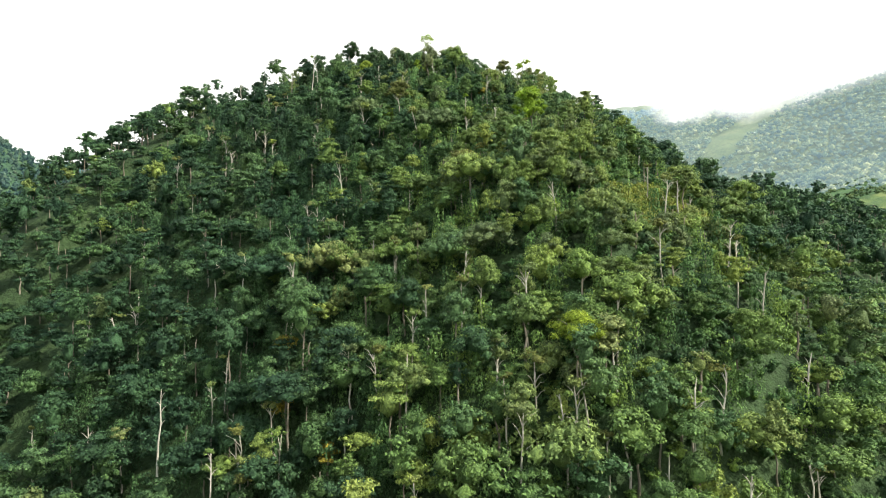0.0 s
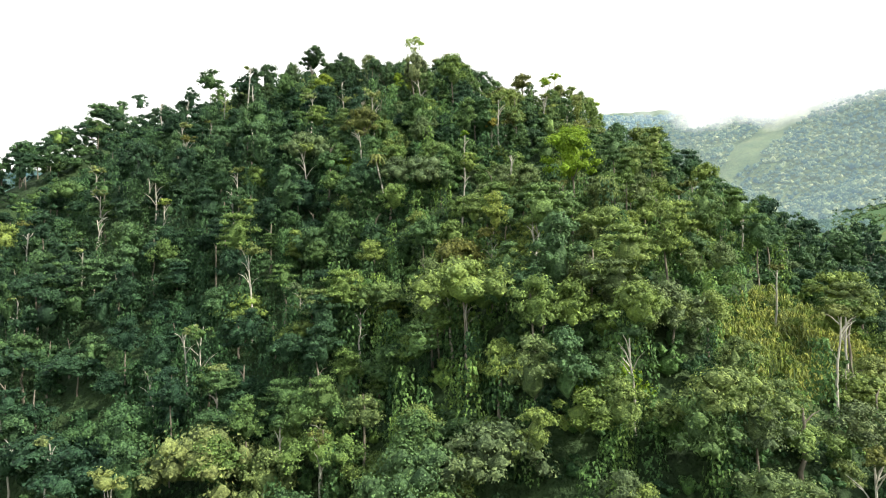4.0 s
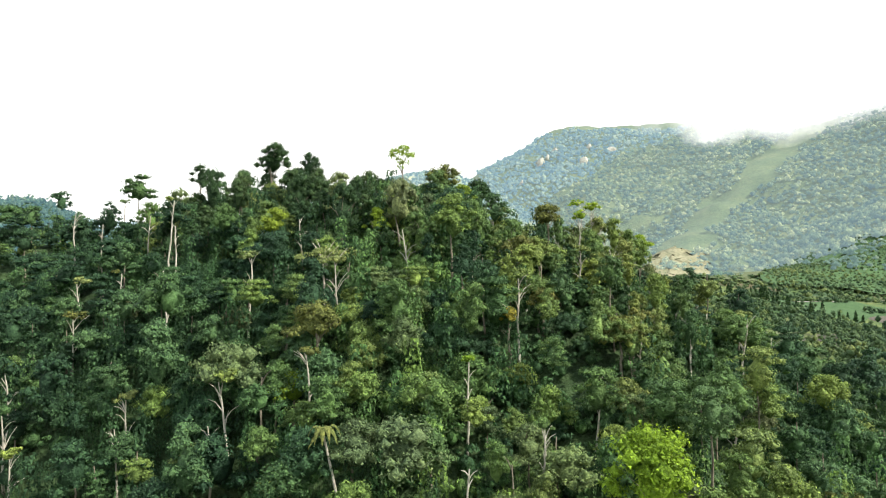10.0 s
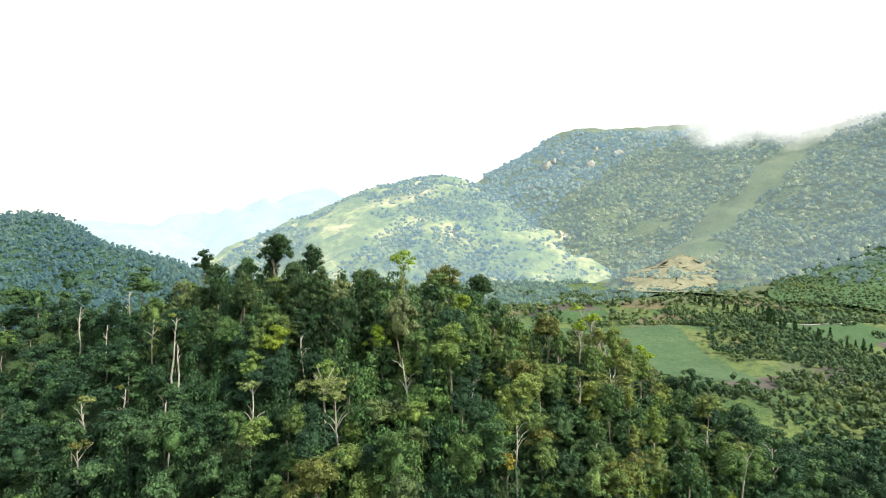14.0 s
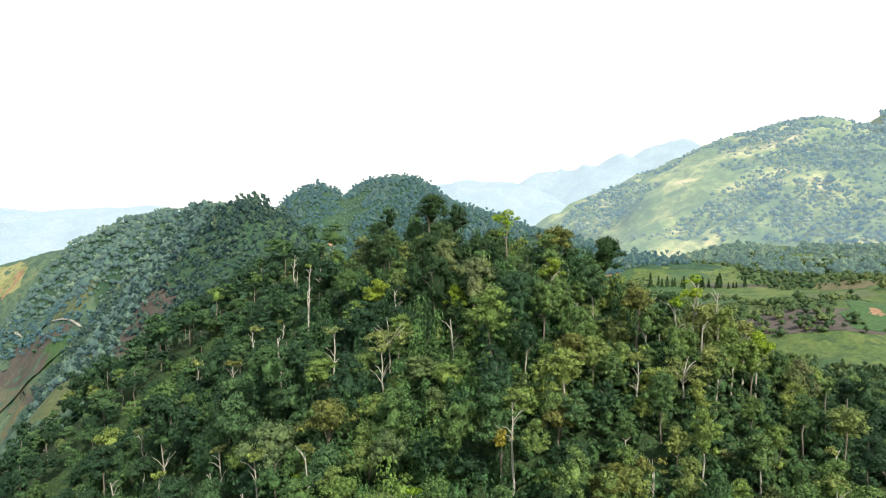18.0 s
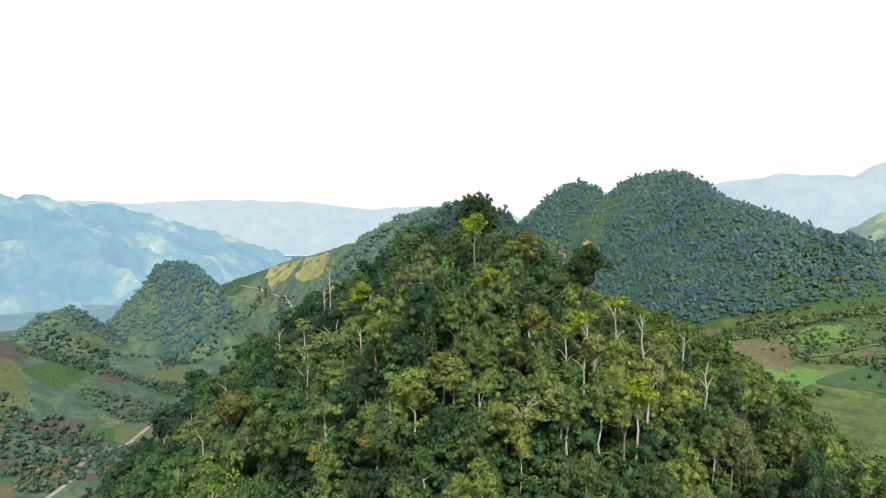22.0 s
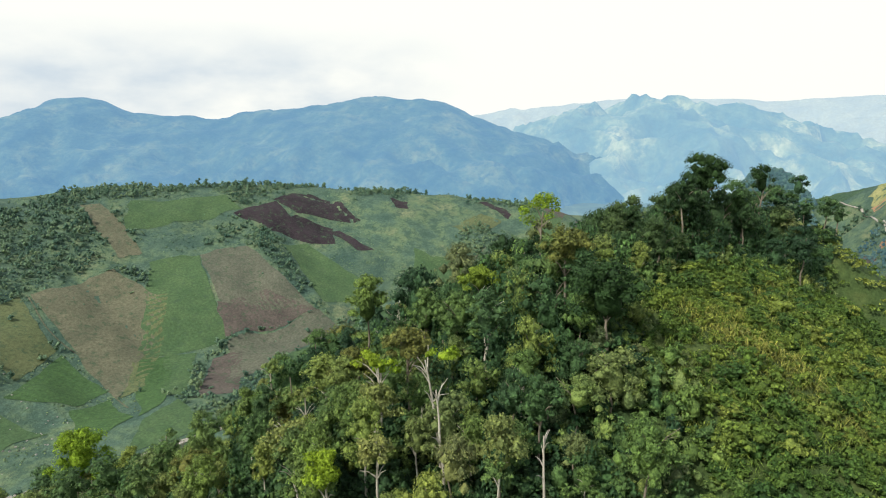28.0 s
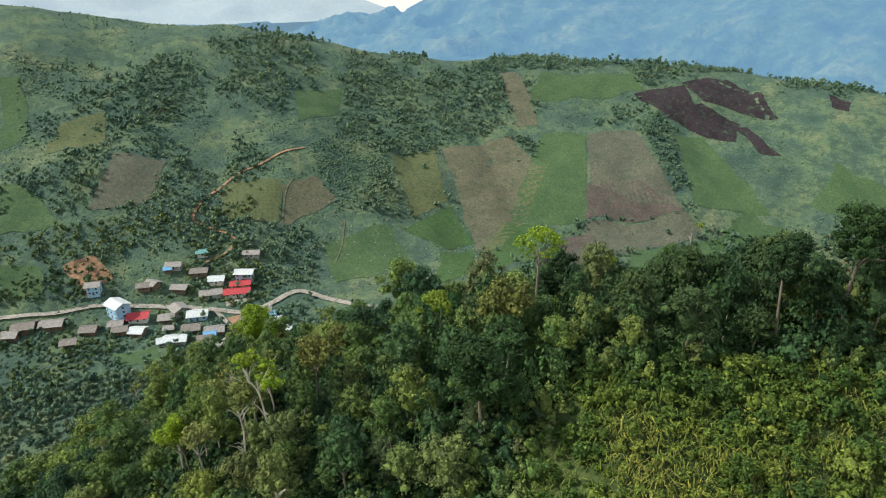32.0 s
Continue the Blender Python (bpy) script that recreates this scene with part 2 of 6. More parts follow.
# each ridge: crest points (x, y, height), fall near the crest, growth of the fall, half width of the rounded crest
RIDGES = {
    "hill": ([(-123, 343, 83), (-112, 340, 68), (-70, 330, 88), (-42, 322, 93), (-5, 306, 88), (26, 297, 80), (44, 288, 62), (58, 262, 32)], 0.60, 0.0024, 10),
    "spur": ([(40, 288, 62), (36, 250, 50), (34, 215, 36)], 0.80, 0.003, 8),
    "shoulder": ([(48, 290, 54), (92, 318, 34), (144, 359, 27), (235, 395, 22), (330, 420, 5)], 0.45, 0.002, 14),
    "west_flank": ([(-133, 347, 74), (-152, 340, 46), (-174, 330, 8)], 0.90, 0.0016, 12),
    "grass_spur": ([(-6, 316, 87), (-1, 332, 83), (4, 343, 79), (14, 372, 60)], 0.60, 0.004, 4),
    "plantation": ([(1100, 1250, 190), (800, 1180, 118), (600, 1120, 74), (420, 1080, 48)], 0.25, 0.0003, 40),
    "dark_cone": ([(-418, 564, 121), (-385, 560, 108), (-470, 575, 108)], 1.12, 0.0014, 22),
    "west_spur": ([(-470, 585, 100), (-640, 670, 118), (-860, 680, 100), (-985, 660, 55), (-1080, 640, 40), (-1200, 600, 12), (-1330, 520, -34), (-1450, 440, -90)], 1.0, 0.0008, 18),
    "blue_cone": ([(-809, 1034, 168), (-800, 1010, 156)], 0.85, 0.0012, 25),
    "long_ridge": ([(-760, 1180, 186), (-690, 1150, 183), (-560, 1100, 135), (-420, 1060, 100), (-200, 1030, 55), (-60, 1010, 40)], 0.6, 0.0008, 22),
    "river_hill": ([(-1462, 380, -12), (-1400, 400, -8), (-1345, 418, -14), (-1265, 436, -32), (-1185, 452, -78)], 1.1, 0.001, 14),
    "river_knoll": ([(-1250, 160, -85), (-1330, 180, -80)], 0.6, 0.001, 16),
    "south_ridge": ([(620, -760, 150), (460, -690, 136), (159, -565, 98), (-60, -510, 71), (-220, -480, 39), (-337, -450, 20), (-560, -340, 17), (-700, -250, 0), (-820, -80, -14), (-880, 20, -34), (-970, 120, -95)], 0.43, 0.00018, 28),
    "field_rise": ([(60, 690, 42), (160, 720, 40), (290, 760, 42), (420, 800, 36)], 0.22, 0.0005, 20),
    "north_bank": ([(150, 920, 50), (300, 960, 56), (520, 1060, 62)], 0.2, 0.0003, 20),
}


def lattice(ix, iy, seed):
    h = (ix * 374761393 + iy * 668265263 + seed * 982451653) & 0xFFFFFFFF
    h = ((h ^ (h >> 13)) * 1274126177) & 0xFFFFFFFF
    return ((h ^ (h >> 16)) & 0xFFFF) / 65535.0


def value_noise(x, y, seed=0):
    ix, iy = np.floor(x).astype(np.int64), np.floor(y).astype(np.int64)
    fx, fy = x - ix, y - iy
    fx, fy = fx * fx * (3 - 2 * fx), fy * fy * (3 - 2 * fy)
    a, b = lattice(ix, iy, seed), lattice(ix + 1, iy, seed)
    c, d = lattice(ix, iy + 1, seed), lattice(ix + 1, iy + 1, seed)
    return (a * (1 - fx) + b * fx) * (1 - fy) + (c * (1 - fx) + d * fx) * fy - 0.5


def fbm(x, y, size, octaves=4, seed=0):
    total, gain = 0.0, 1.0
    for k in range(octaves):
        total = total + gain * value_noise(x / size, y / size, seed + k)
        size, gain = size * 0.5, gain * 0.5
    return total


def tent(x, y, crest, fall, growth, round_top):
    """Height of one ridge: its crest line, falling off to both sides ever steeper."""
    best = np.full(np.shape(x), -1e4)
    for (ax, ay, az), (bx, by, bz) in zip(crest, crest[1:]):
        dx, dy = bx - ax, by - ay
        s = np.clip(((x - ax) * dx + (y - ay) * dy) / (dx * dx + dy * dy), 0, 1)
        d = np.hypot(x - ax - s * dx, y - ay - s * dy)
        d = np.sqrt(d * d + round_top * round_top) - round_top
        best = np.maximum(best, az + s * (bz - az) - fall * d - growth * d * d)
    return best


def step(a, b, v):
    s = np.clip((v - a) / (b - a), 0, 1)
    return s * s * (3 - 2 * s)


def floor_of_valleys(x, y):
    """South valley with the village, falling west to the river; a higher valley behind the hill."""
    south = -112 - 0.08 * np.clip(-x - 250, 0, 700) + 0.07 * np.clip(-y - 130, 0, 400)
    north = 22 - 0.30 * np.clip(-x - 150, 0, 700) + 0.03 * np.clip(y - 600, 0, 900)
    shift = np.clip(-x - 170, 0, 380)  # the low valley reaches further north in the west
    z = south + step(300, 520, y - shift) * (np.maximum(north, -192) - south)
    return np.maximum(z, -195)


def land(px, py):
    """Height of the ground, all in metres."""
    x, y = np.asarray(px, float) / U, np.asarray(py, float) / U
    wx, wy = x + 26 * fbm(x, y, 90, 3, 11), y + 26 * fbm(x, y, 90, 3, 23)
    stack = [floor_of_valleys(x, y)] + [tent(wx, wy, *r) if k not in ("hill", "spur", "grass_spur") else tent(x + (wx - x) * 0.45, y + (wy - y) * 0.45, *r) for k, r in RIDGES.items()]
    soft = 7.0
    stack = np.stack(stack)
    top = stack.max(0)
    z = top + soft * np.log(np.exp((stack - top) / soft).sum(0))
    return (z + 6 * fbm(x, y, 60, 2, 5)) * U


def on_grass(px, py):
    """1 on the open grassy slope behind the crest, 0 in the woods."""
    x, y = np.asarray(px, float) / U, np.asarray(py, float) / U
    crest = np.interp(x, (-175, -140, -115, -90, -60, -45, -25, -3, 15, 31, 38, 46, 75, 120), (366, 360, 355, 350, 341, 331, 317, 313, 318, 320, 336, 350, 362, 375))
    edge = crest + 9 * fbm(x, y, 22, 3, 77)
    return step(0, 6, y - edge) * step(-168, -152, x) * step(150, 110, x) * step(470, 430, y)


def mesh_object(name, verts, faces, mat, smooth=True, parent=None, tint=None):
    me = bpy.data.meshes.new(name)
    verts, faces = np.asarray(verts, np.float32), np.asarray(faces, np.int32)
    n, k = faces.shape
    me.vertices.add(len(verts))
    me.vertices.foreach_set("co", verts.ravel())
    me.loops.add(n * k)
    me.loops.foreach_set("vertex_index", faces.ravel())
    me.polygons.add(n)
    me.polygons.foreach_set("loop_start", np.arange(0, n * k, k, dtype=np.int32))
    me.polygons.foreach_set("use_smooth", np.full(n, smooth))
    if tint is not None:
        me.attributes.new("tint", "FLOAT", "POINT").data.foreach_set("value", np.asarray(tint, np.float32))
    me.update()
    me.validate()
    me.materials.append(mat)
    ob = new(name, me)
    if parent:
        ob.parent = parent
    return ob


def grid_faces(rows, cols, wrap=False):
    r, c = np.meshgrid(np.arange(rows - 1), np.arange(cols if wrap else cols - 1), indexing="ij")
    d = (c + 1) % cols
    return np.stack([r * cols + c, r * cols + d, (r + 1) * cols + d, (r + 1) * cols + c], -1).reshape(-1, 4)


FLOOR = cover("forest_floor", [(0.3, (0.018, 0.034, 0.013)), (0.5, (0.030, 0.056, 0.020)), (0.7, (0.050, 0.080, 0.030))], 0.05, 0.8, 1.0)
# The blue in these stops is distance haze worked into the base colour.
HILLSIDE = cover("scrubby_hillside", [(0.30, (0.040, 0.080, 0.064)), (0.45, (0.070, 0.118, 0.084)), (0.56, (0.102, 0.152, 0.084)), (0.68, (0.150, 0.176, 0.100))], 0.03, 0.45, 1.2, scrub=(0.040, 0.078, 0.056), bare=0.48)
SLOPE = cover("grassy_slope", [(0.3, (0.026, 0.050, 0.016)), (0.5, (0.045, 0.074, 0.022)), (0.7, (0.085, 0.108, 0.034))], 0.09, 0.9, 0.6)


UPLAND = cover("green_upland_scrub", [(0.28, (0.040, 0.078, 0.030)), (0.45, (0.072, 0.115, 0.036)), (0.58, (0.115, 0.150, 0.046)), (0.72, (0.160, 0.165, 0.070))], 0.03, 0.5, 1.0, scrub=(0.035, 0.070, 0.030))
WOODED_HILL = cover("wooded_hill_cover", [(0.3, (0.022, 0.052, 0.034)), (0.5, (0.038, 0.080, 0.044)), (0.7, (0.062, 0.110, 0.052))], 0.06, 0.5, 1.5)
# Far ground: blue haze put in as emission to blend with the ranges.
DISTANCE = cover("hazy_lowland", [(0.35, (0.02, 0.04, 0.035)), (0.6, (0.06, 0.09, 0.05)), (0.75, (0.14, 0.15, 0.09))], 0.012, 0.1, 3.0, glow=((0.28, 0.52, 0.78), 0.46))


def build_ground():
    """One sheet to the horizon: rings close together round the hill, wide apart far off."""
    radii = np.concatenate([np.linspace(0.001, 420, 110), np.geomspace(426, 1500, 95), np.geomspace(1560, 4700, 20)])
    turns = np.linspace(0, 2 * np.pi, 540, endpoint=False)
    rr, aa = np.meshgrid(radii, turns, indexing="ij")
    x, y = rr * np.cos(aa), 190 + rr * np.sin(aa)
    z = land(x, y)
    z = z + step(1150, 1600, rr) * (np.minimum(z, -135 - 0.03 * (rr - 1500)) - z)
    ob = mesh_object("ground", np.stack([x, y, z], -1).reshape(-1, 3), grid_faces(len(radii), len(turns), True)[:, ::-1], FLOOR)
    ob.data.materials.append(HILLSIDE)
    ob.data.materials.append(SLOPE)
    ob.data.materials.append(DISTANCE)
    ob.data.materials.append(UPLAND)
    ob.data.materials.append(WOODED_HILL)
    mid = np.stack([x, y], -1).reshape(-1, 2)[grid_faces(len(radii), len(turns), True)].mean(1)
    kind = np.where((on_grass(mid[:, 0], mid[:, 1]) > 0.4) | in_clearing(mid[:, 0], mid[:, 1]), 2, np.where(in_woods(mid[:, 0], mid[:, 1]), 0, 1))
    hills = np.max([tent(mid[:, 0] / U, mid[:, 1] / U, *RIDGES[r]) for r in ("dark_cone", "blue_cone", "long_ridge", "west_spur", "river_hill")], 0)
    kind = np.where((kind == 1) & (hills > floor_of_valleys(mid[:, 0] / U, mid[:, 1] / U) + 8) & (mid[:, 1] > 320) & ((mid[:, 0] > -700) & ((mid[:, 1] > 412) | (mid[:, 0] > -450)) | (mid[:, 0] < -940) | (mid[:, 1] > 560)), 5, kind)
    kind = np.where((kind == 1) & (mid[:, 1] > 290) & (mid[:, 0] > -330), 4, kind)
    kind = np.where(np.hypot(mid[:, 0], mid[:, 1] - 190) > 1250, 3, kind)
    ob.data.polygons.foreach_set("material_index", kind.astype(np.int32))
    tagged(ob, "green forest floor and valley ground under trees", "ground", kind="structure")


# ---- foliage building blocks ----
def leaf_cards(rng, centres, outward, size, spread=0.42, hang=0.0):
    """Sprays of leaves: one pointed blade each, at the given centres, facing roughly outward."""
    n = len(centres)
    normal = outward + spread * rng.normal(size=(n, 3))
    normal /= np.linalg.norm(normal, axis=1, keepdims=True)
    side = np.cross(normal, rng.normal(size=(n, 3)) * (1 - hang) + [0, 0, hang])
    side /= np.linalg.norm(side, axis=1, keepdims=True) + 1e-9
    along = np.cross(normal, side)
    s = (size * rng.uniform(0.6, 1.35, n))[:, None]
    v = np.stack([centres + along * s * 1.2, centres - along * s * 0.7 + side * s * 0.72, centres - along * s * 0.7 - side * s * 0.72], 1)
    return v.reshape(-1, 3), np.arange(3 * n).reshape(-1, 3)


def ball(rng, rings=5, around=8, rough=0.25):
    """A small lumpy body of quads, radius about one."""
    t = np.linspace(0.08, np.pi - 0.08, rings)
    a = np.linspace(0, 2 * np.pi, around, endpoint=False)
    tt, aa = np.meshgrid(t, a, indexing="ij")
    r = 1 + rough * rng.uniform(-1, 1, tt.shape)
    v = np.stack([r * np.sin(tt) * np.cos(aa), r * np.sin(tt) * np.sin(aa), r * np.cos(tt)], -1).reshape(-1, 3)
    return v, grid_faces(rings, around, True)


def thirds(shape):
    """The same shape with its quads cut into triangles."""
    v, f = shape
    return v, np.concatenate([f[:, [0, 1, 2]], f[:, [0, 2, 3]]])


def join(pieces):
    verts, faces, at = [], [], 0
    for v, f in pieces:
        verts.append(v)
        faces.append(f + at)
        at += len(v)
    return np.concatenate(verts), np.concatenate(faces)


def crown(rng, wide, tall, clumps, leaves, size, core=True, flat=0.0, spread=0.5, tiers=0):
    """A crown about the origin (its base): leafy clumps over a dome, or in flat tiers, uneven, with gaps; each clump has a lumpy body and sprays of leaves round it."""
    heads = []
    for k in range(clumps):
        a, h = rng.uniform(0, 2 * np.pi), rng.uniform(0.0, 1.0) ** 0.8
        if tiers:
            h = (int(h * tiers) + 0.5) / tiers
        r = wide * np.sqrt(max(0.05, 1 - (h * (1 - flat)) ** 2)) * rng.uniform(0.3, 0.95)
        cr = wide * rng.uniform(0.15, 0.31)
        squat = 0.6 if tiers else (0.75 * tall / wide if tall < wide else 0.85)
        heads.append((np.array([r * np.cos(a), r * np.sin(a), tall * (0.25 + 0.62 * h)]), cr * np.array([1, 1, squat])))
    pieces = []
    for k, (c, axes) in enumerate(heads):
        n = max(6, int(leaves / clumps * rng.uniform(0.7, 1.3)))
        d = rng.normal(size=(3 * n, 3))
        d[:, 2] = np.abs(d[:, 2]) * 0.9 - 0.35
        d /= np.linalg.norm(d, axis=1, keepdims=True)
        p = c + d * axes * rng.uniform(0.72, 1.2, (3 * n, 1))
        bare = np.ones(3 * n, bool)
        for j, (c2, axes2) in enumerate(heads):
            if j != k:
                bare &= np.linalg.norm((p - c2) / axes2, axis=1) > 0.85
        p, d = p[bare][:n], d[bare][:n]
        if len(p):
            pieces.append(leaf_cards(rng, p, d + [0, 0, 0.35], size, spread))
        if core:
            v, f = thirds(ball(rng, 3, 6, 0.25))
            pieces.append((v * axes * 0.64 + c, f))
    if core:
        v, f = thirds(ball(rng, 4, 7, 0.2))
        pieces.append((v * [wide * 0.36, wide * 0.36, tall * 0.24] + [0, 0, tall * 0.46], f))
    return join(pieces)


def tube(path, radii, around=6):
    """A tapering stem along a path."""
    path = np.asarray(path, float)
    a = np.linspace(0, 2 * np.pi, around, endpoint=False)
    ring = []
    for k, (p, r) in enumerate(zip(path, radii)):
        d = path[min(k + 1, len(path) - 1)] - path[max(k - 1, 0)]
        d = d / (np.linalg.norm(d) + 1e-9)
        u = np.cross(d, [0.31, 0.95, 0.05])
        u /= np.linalg.norm(u)
        w = np.cross(d, u)
        ring.append(p + r * (np.cos(a)[:, None] * u + np.sin(a)[:, None] * w))
    return np.concatenate(ring), grid_faces(len(path), around, True)


def stem(rng, height, radius, limbs=4, reach=2.5, lean=0.06, around=6, fork=0.6):
    """Trunk with a slight bend and limbs that rise into the crown."""
    k = np.linspace(0, 1, 6)
    bend = rng.normal(size=2) * lean * height
    path = np.stack([bend[0] * k ** 1.6, bend[1] * k ** 1.6, -1.2 + (height + 1.2) * k], -1)
    path[1:-1, :2] += rng.normal(size=(4, 2)) * 0.012 * height
    pieces = [tube(path, radius * (1.25 - 0.8 * k), around)]
    for _ in range(limbs):
        s = rng.uniform(fork, 0.95)
        p = np.array([np.interp(s, k, path[:, c]) for c in range(3)])
        a = rng.uniform(0, 2 * np.pi)
        q = p + [np.cos(a) * reach * rng.uniform(0.5, 1), np.sin(a) * reach * rng.uniform(0.5, 1), reach * rng.uniform(0.5, 1.1)]
        m = (p + q) / 2 + [0, 0, 0.15 * reach]
        pieces.append(tube([p, m, q], radius * np.array([0.45, 0.3, 0.12]), max(4, around - 2)))
    return join(pieces)


def stamp(templates, places, turns, sizes, tints, which, lift=0.0):
    """Many copies of a few shapes as one mesh."""
    V, F, T, at = [], [], [], 0
    for k, (v, f) in enumerate(templates):
        m = np.nonzero(which == k)[0]
        if not len(m):
            continue
        c, s = np.cos(turns[m])[:, None], np.sin(turns[m])[:, None]
        w = v[None] * sizes[m][:, None, :]
        x = w[..., 0] * c - w[..., 1] * s
        y = w[..., 0] * s + w[..., 1] * c
        p = np.stack([x, y, w[..., 2] + lift], -1) + places[m][:, None, :]
        V.append(p.reshape(-1, 3))
        F.append((f[None] + (at + np.arange(len(m)) * len(v))[:, None, None]).reshape(-1, f.shape[1]))
        T.append(np.repeat(tints[m], len(v)))
        at += len(m) * len(v)
    return np.concatenate(V), np.concatenate(F), np.concatenate(T)


def scatter(rng, x0, x1, y0, y1, gap):
    gx, gy = np.meshgrid(np.arange(x0, x1, gap), np.arange(y0, y1, gap))
    n = gx.size
    return gx.ravel() + rng.uniform(-0.48, 0.48, n) * gap, gy.ravel() + rng.uniform(-0.48, 0.48, n) * gap


def in_woods(x, y):
    """Where the closed forest of the main hill stands."""
    ux, uy = x / U, y / U
    hill = np.maximum(tent(ux, uy, *RIDGES["hill"]), np.maximum(tent(ux, uy, *RIDGES["west_flank"]), tent(ux, uy, *RIDGES["shoulder"])))
    return (hill > floor_of_valleys(ux, uy) - np.where(ux > -60, 60, 30)) & (on_grass(x, y) < 0.3) & (uy < 470)


def in_clearing(x, y):
    """A small grassy clearing on the lower slope of the hill."""
    d = -tent(x / U, y / U, [(54, 186, 0), (80, 220, 0)], 1, 0, 0)
    return (d < 8.5 + 7 * fbm(x, y, 10, 3, 107)) | (np.hypot(x - 66, y - 160) < 7)


build_ground()

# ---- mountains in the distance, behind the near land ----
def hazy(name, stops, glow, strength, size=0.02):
    # Distance haze is put in as an even emission over the whole range.
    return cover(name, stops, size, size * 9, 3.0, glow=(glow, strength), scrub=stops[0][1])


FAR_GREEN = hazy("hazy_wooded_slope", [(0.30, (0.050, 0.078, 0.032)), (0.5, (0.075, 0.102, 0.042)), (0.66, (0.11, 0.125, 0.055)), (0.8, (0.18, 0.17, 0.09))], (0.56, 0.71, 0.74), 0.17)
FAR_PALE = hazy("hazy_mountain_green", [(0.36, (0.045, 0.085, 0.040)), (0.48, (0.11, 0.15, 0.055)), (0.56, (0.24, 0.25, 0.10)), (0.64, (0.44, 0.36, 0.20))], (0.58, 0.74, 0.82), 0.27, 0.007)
# The palest stops of the two blue mountains paint in sunlit patches.
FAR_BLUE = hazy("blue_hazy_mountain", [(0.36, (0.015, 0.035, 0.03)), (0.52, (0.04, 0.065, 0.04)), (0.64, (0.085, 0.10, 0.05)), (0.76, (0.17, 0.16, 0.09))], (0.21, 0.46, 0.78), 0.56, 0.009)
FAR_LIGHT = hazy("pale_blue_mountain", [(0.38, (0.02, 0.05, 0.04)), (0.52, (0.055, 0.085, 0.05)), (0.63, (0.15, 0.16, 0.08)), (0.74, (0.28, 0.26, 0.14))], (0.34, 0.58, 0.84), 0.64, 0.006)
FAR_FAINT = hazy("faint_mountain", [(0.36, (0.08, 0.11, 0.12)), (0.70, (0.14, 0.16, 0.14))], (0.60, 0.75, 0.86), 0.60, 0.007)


def mountain(name, label, crests, x0, x1, y0, y1, gap, mat, rough=20, lumps=5, base=-160, seed=3, cut=45, brow=None):
    """A far range: ridges with gullies and a wooded, lumpy skin. Places in units of the plan."""
    nx, ny = int((x1 - x0) / gap) + 1, int((y1 - y0) / gap) + 1
    y, x = np.meshgrid(np.linspace(y0, y1, ny), np.linspace(x0, x1, nx), indexing="ij")
    w = 3.0 * rough
    wx, wy = x + w * fbm(x, y, 14 * rough, 4, seed), y + w * fbm(x, y, 14 * rough, 4, seed + 7)
    z = np.max([tent(wx, wy, *c) for c in crests], 0)
    gully = 1 - np.abs(2 * fbm(x, y, 11 * rough, 4, seed + 19))
    z = z + cut * (gully - 0.7) * step(0, 160, (np.max([c[0][0][2] for c in crests]) if brow is None else brow) + 120 - z) + rough * fbm(x, y, 9 * rough, 4, seed + 13) + lumps * 2 * value_noise(x / (2.2 * gap), y / (2.2 * gap), seed + 29)
    z = np.maximum(z, base)
    v = np.stack([x * U, y * U, z * U], -1).reshape(-1, 3)
    f = grid_faces(ny, nx)
    f = f[(v[f, 2] > base * U + 0.01).any(1)]
    ob = mesh_object(name, v, f, mat)
    return tagged(ob, label, "mountain", kind="structure")


RIGHT_CRESTS = [
    ([(-100, 3050, 230), (180, 2900, 380), (380, 2790, 540), (549, 2807, 655), (760, 2780, 655), (1000, 2650, 640), (1400, 2450, 690), (1900, 2100, 760), (2300, 1500, 800)], 0.50, 0.00010, 60),
    ([(1705, 2521, 720), (1360, 2312, 555), (1052, 2099, 392), (760, 1871, 252), (605, 1709, 172), (433, 1516, 85)], 0.46, 0.0002, 30),
    ([(2100, 1500, 640), (1500, 1250, 330), (1000, 1120, 110)], 0.38, 0.0001, 60),
    ([(1300, 1700, 300), (1000, 1520, 210), (780, 1380, 120)], 0.40, 0.0002, 50),
]
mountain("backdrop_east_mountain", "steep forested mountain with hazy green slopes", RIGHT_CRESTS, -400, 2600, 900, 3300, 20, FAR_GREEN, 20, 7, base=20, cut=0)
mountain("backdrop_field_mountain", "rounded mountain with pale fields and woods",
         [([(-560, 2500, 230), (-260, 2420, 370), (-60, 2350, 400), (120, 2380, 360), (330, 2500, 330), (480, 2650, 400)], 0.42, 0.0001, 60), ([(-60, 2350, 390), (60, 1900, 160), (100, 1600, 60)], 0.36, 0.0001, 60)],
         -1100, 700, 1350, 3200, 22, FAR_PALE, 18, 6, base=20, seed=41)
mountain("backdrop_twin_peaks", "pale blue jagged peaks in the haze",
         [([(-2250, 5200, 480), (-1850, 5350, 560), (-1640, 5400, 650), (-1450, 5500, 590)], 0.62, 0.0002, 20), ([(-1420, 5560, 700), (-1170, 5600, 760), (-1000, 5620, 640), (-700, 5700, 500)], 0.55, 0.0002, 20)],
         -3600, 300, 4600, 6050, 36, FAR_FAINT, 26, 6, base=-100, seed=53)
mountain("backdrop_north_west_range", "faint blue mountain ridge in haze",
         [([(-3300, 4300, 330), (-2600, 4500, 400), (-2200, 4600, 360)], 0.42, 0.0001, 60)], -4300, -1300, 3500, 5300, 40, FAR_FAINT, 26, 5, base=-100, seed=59)
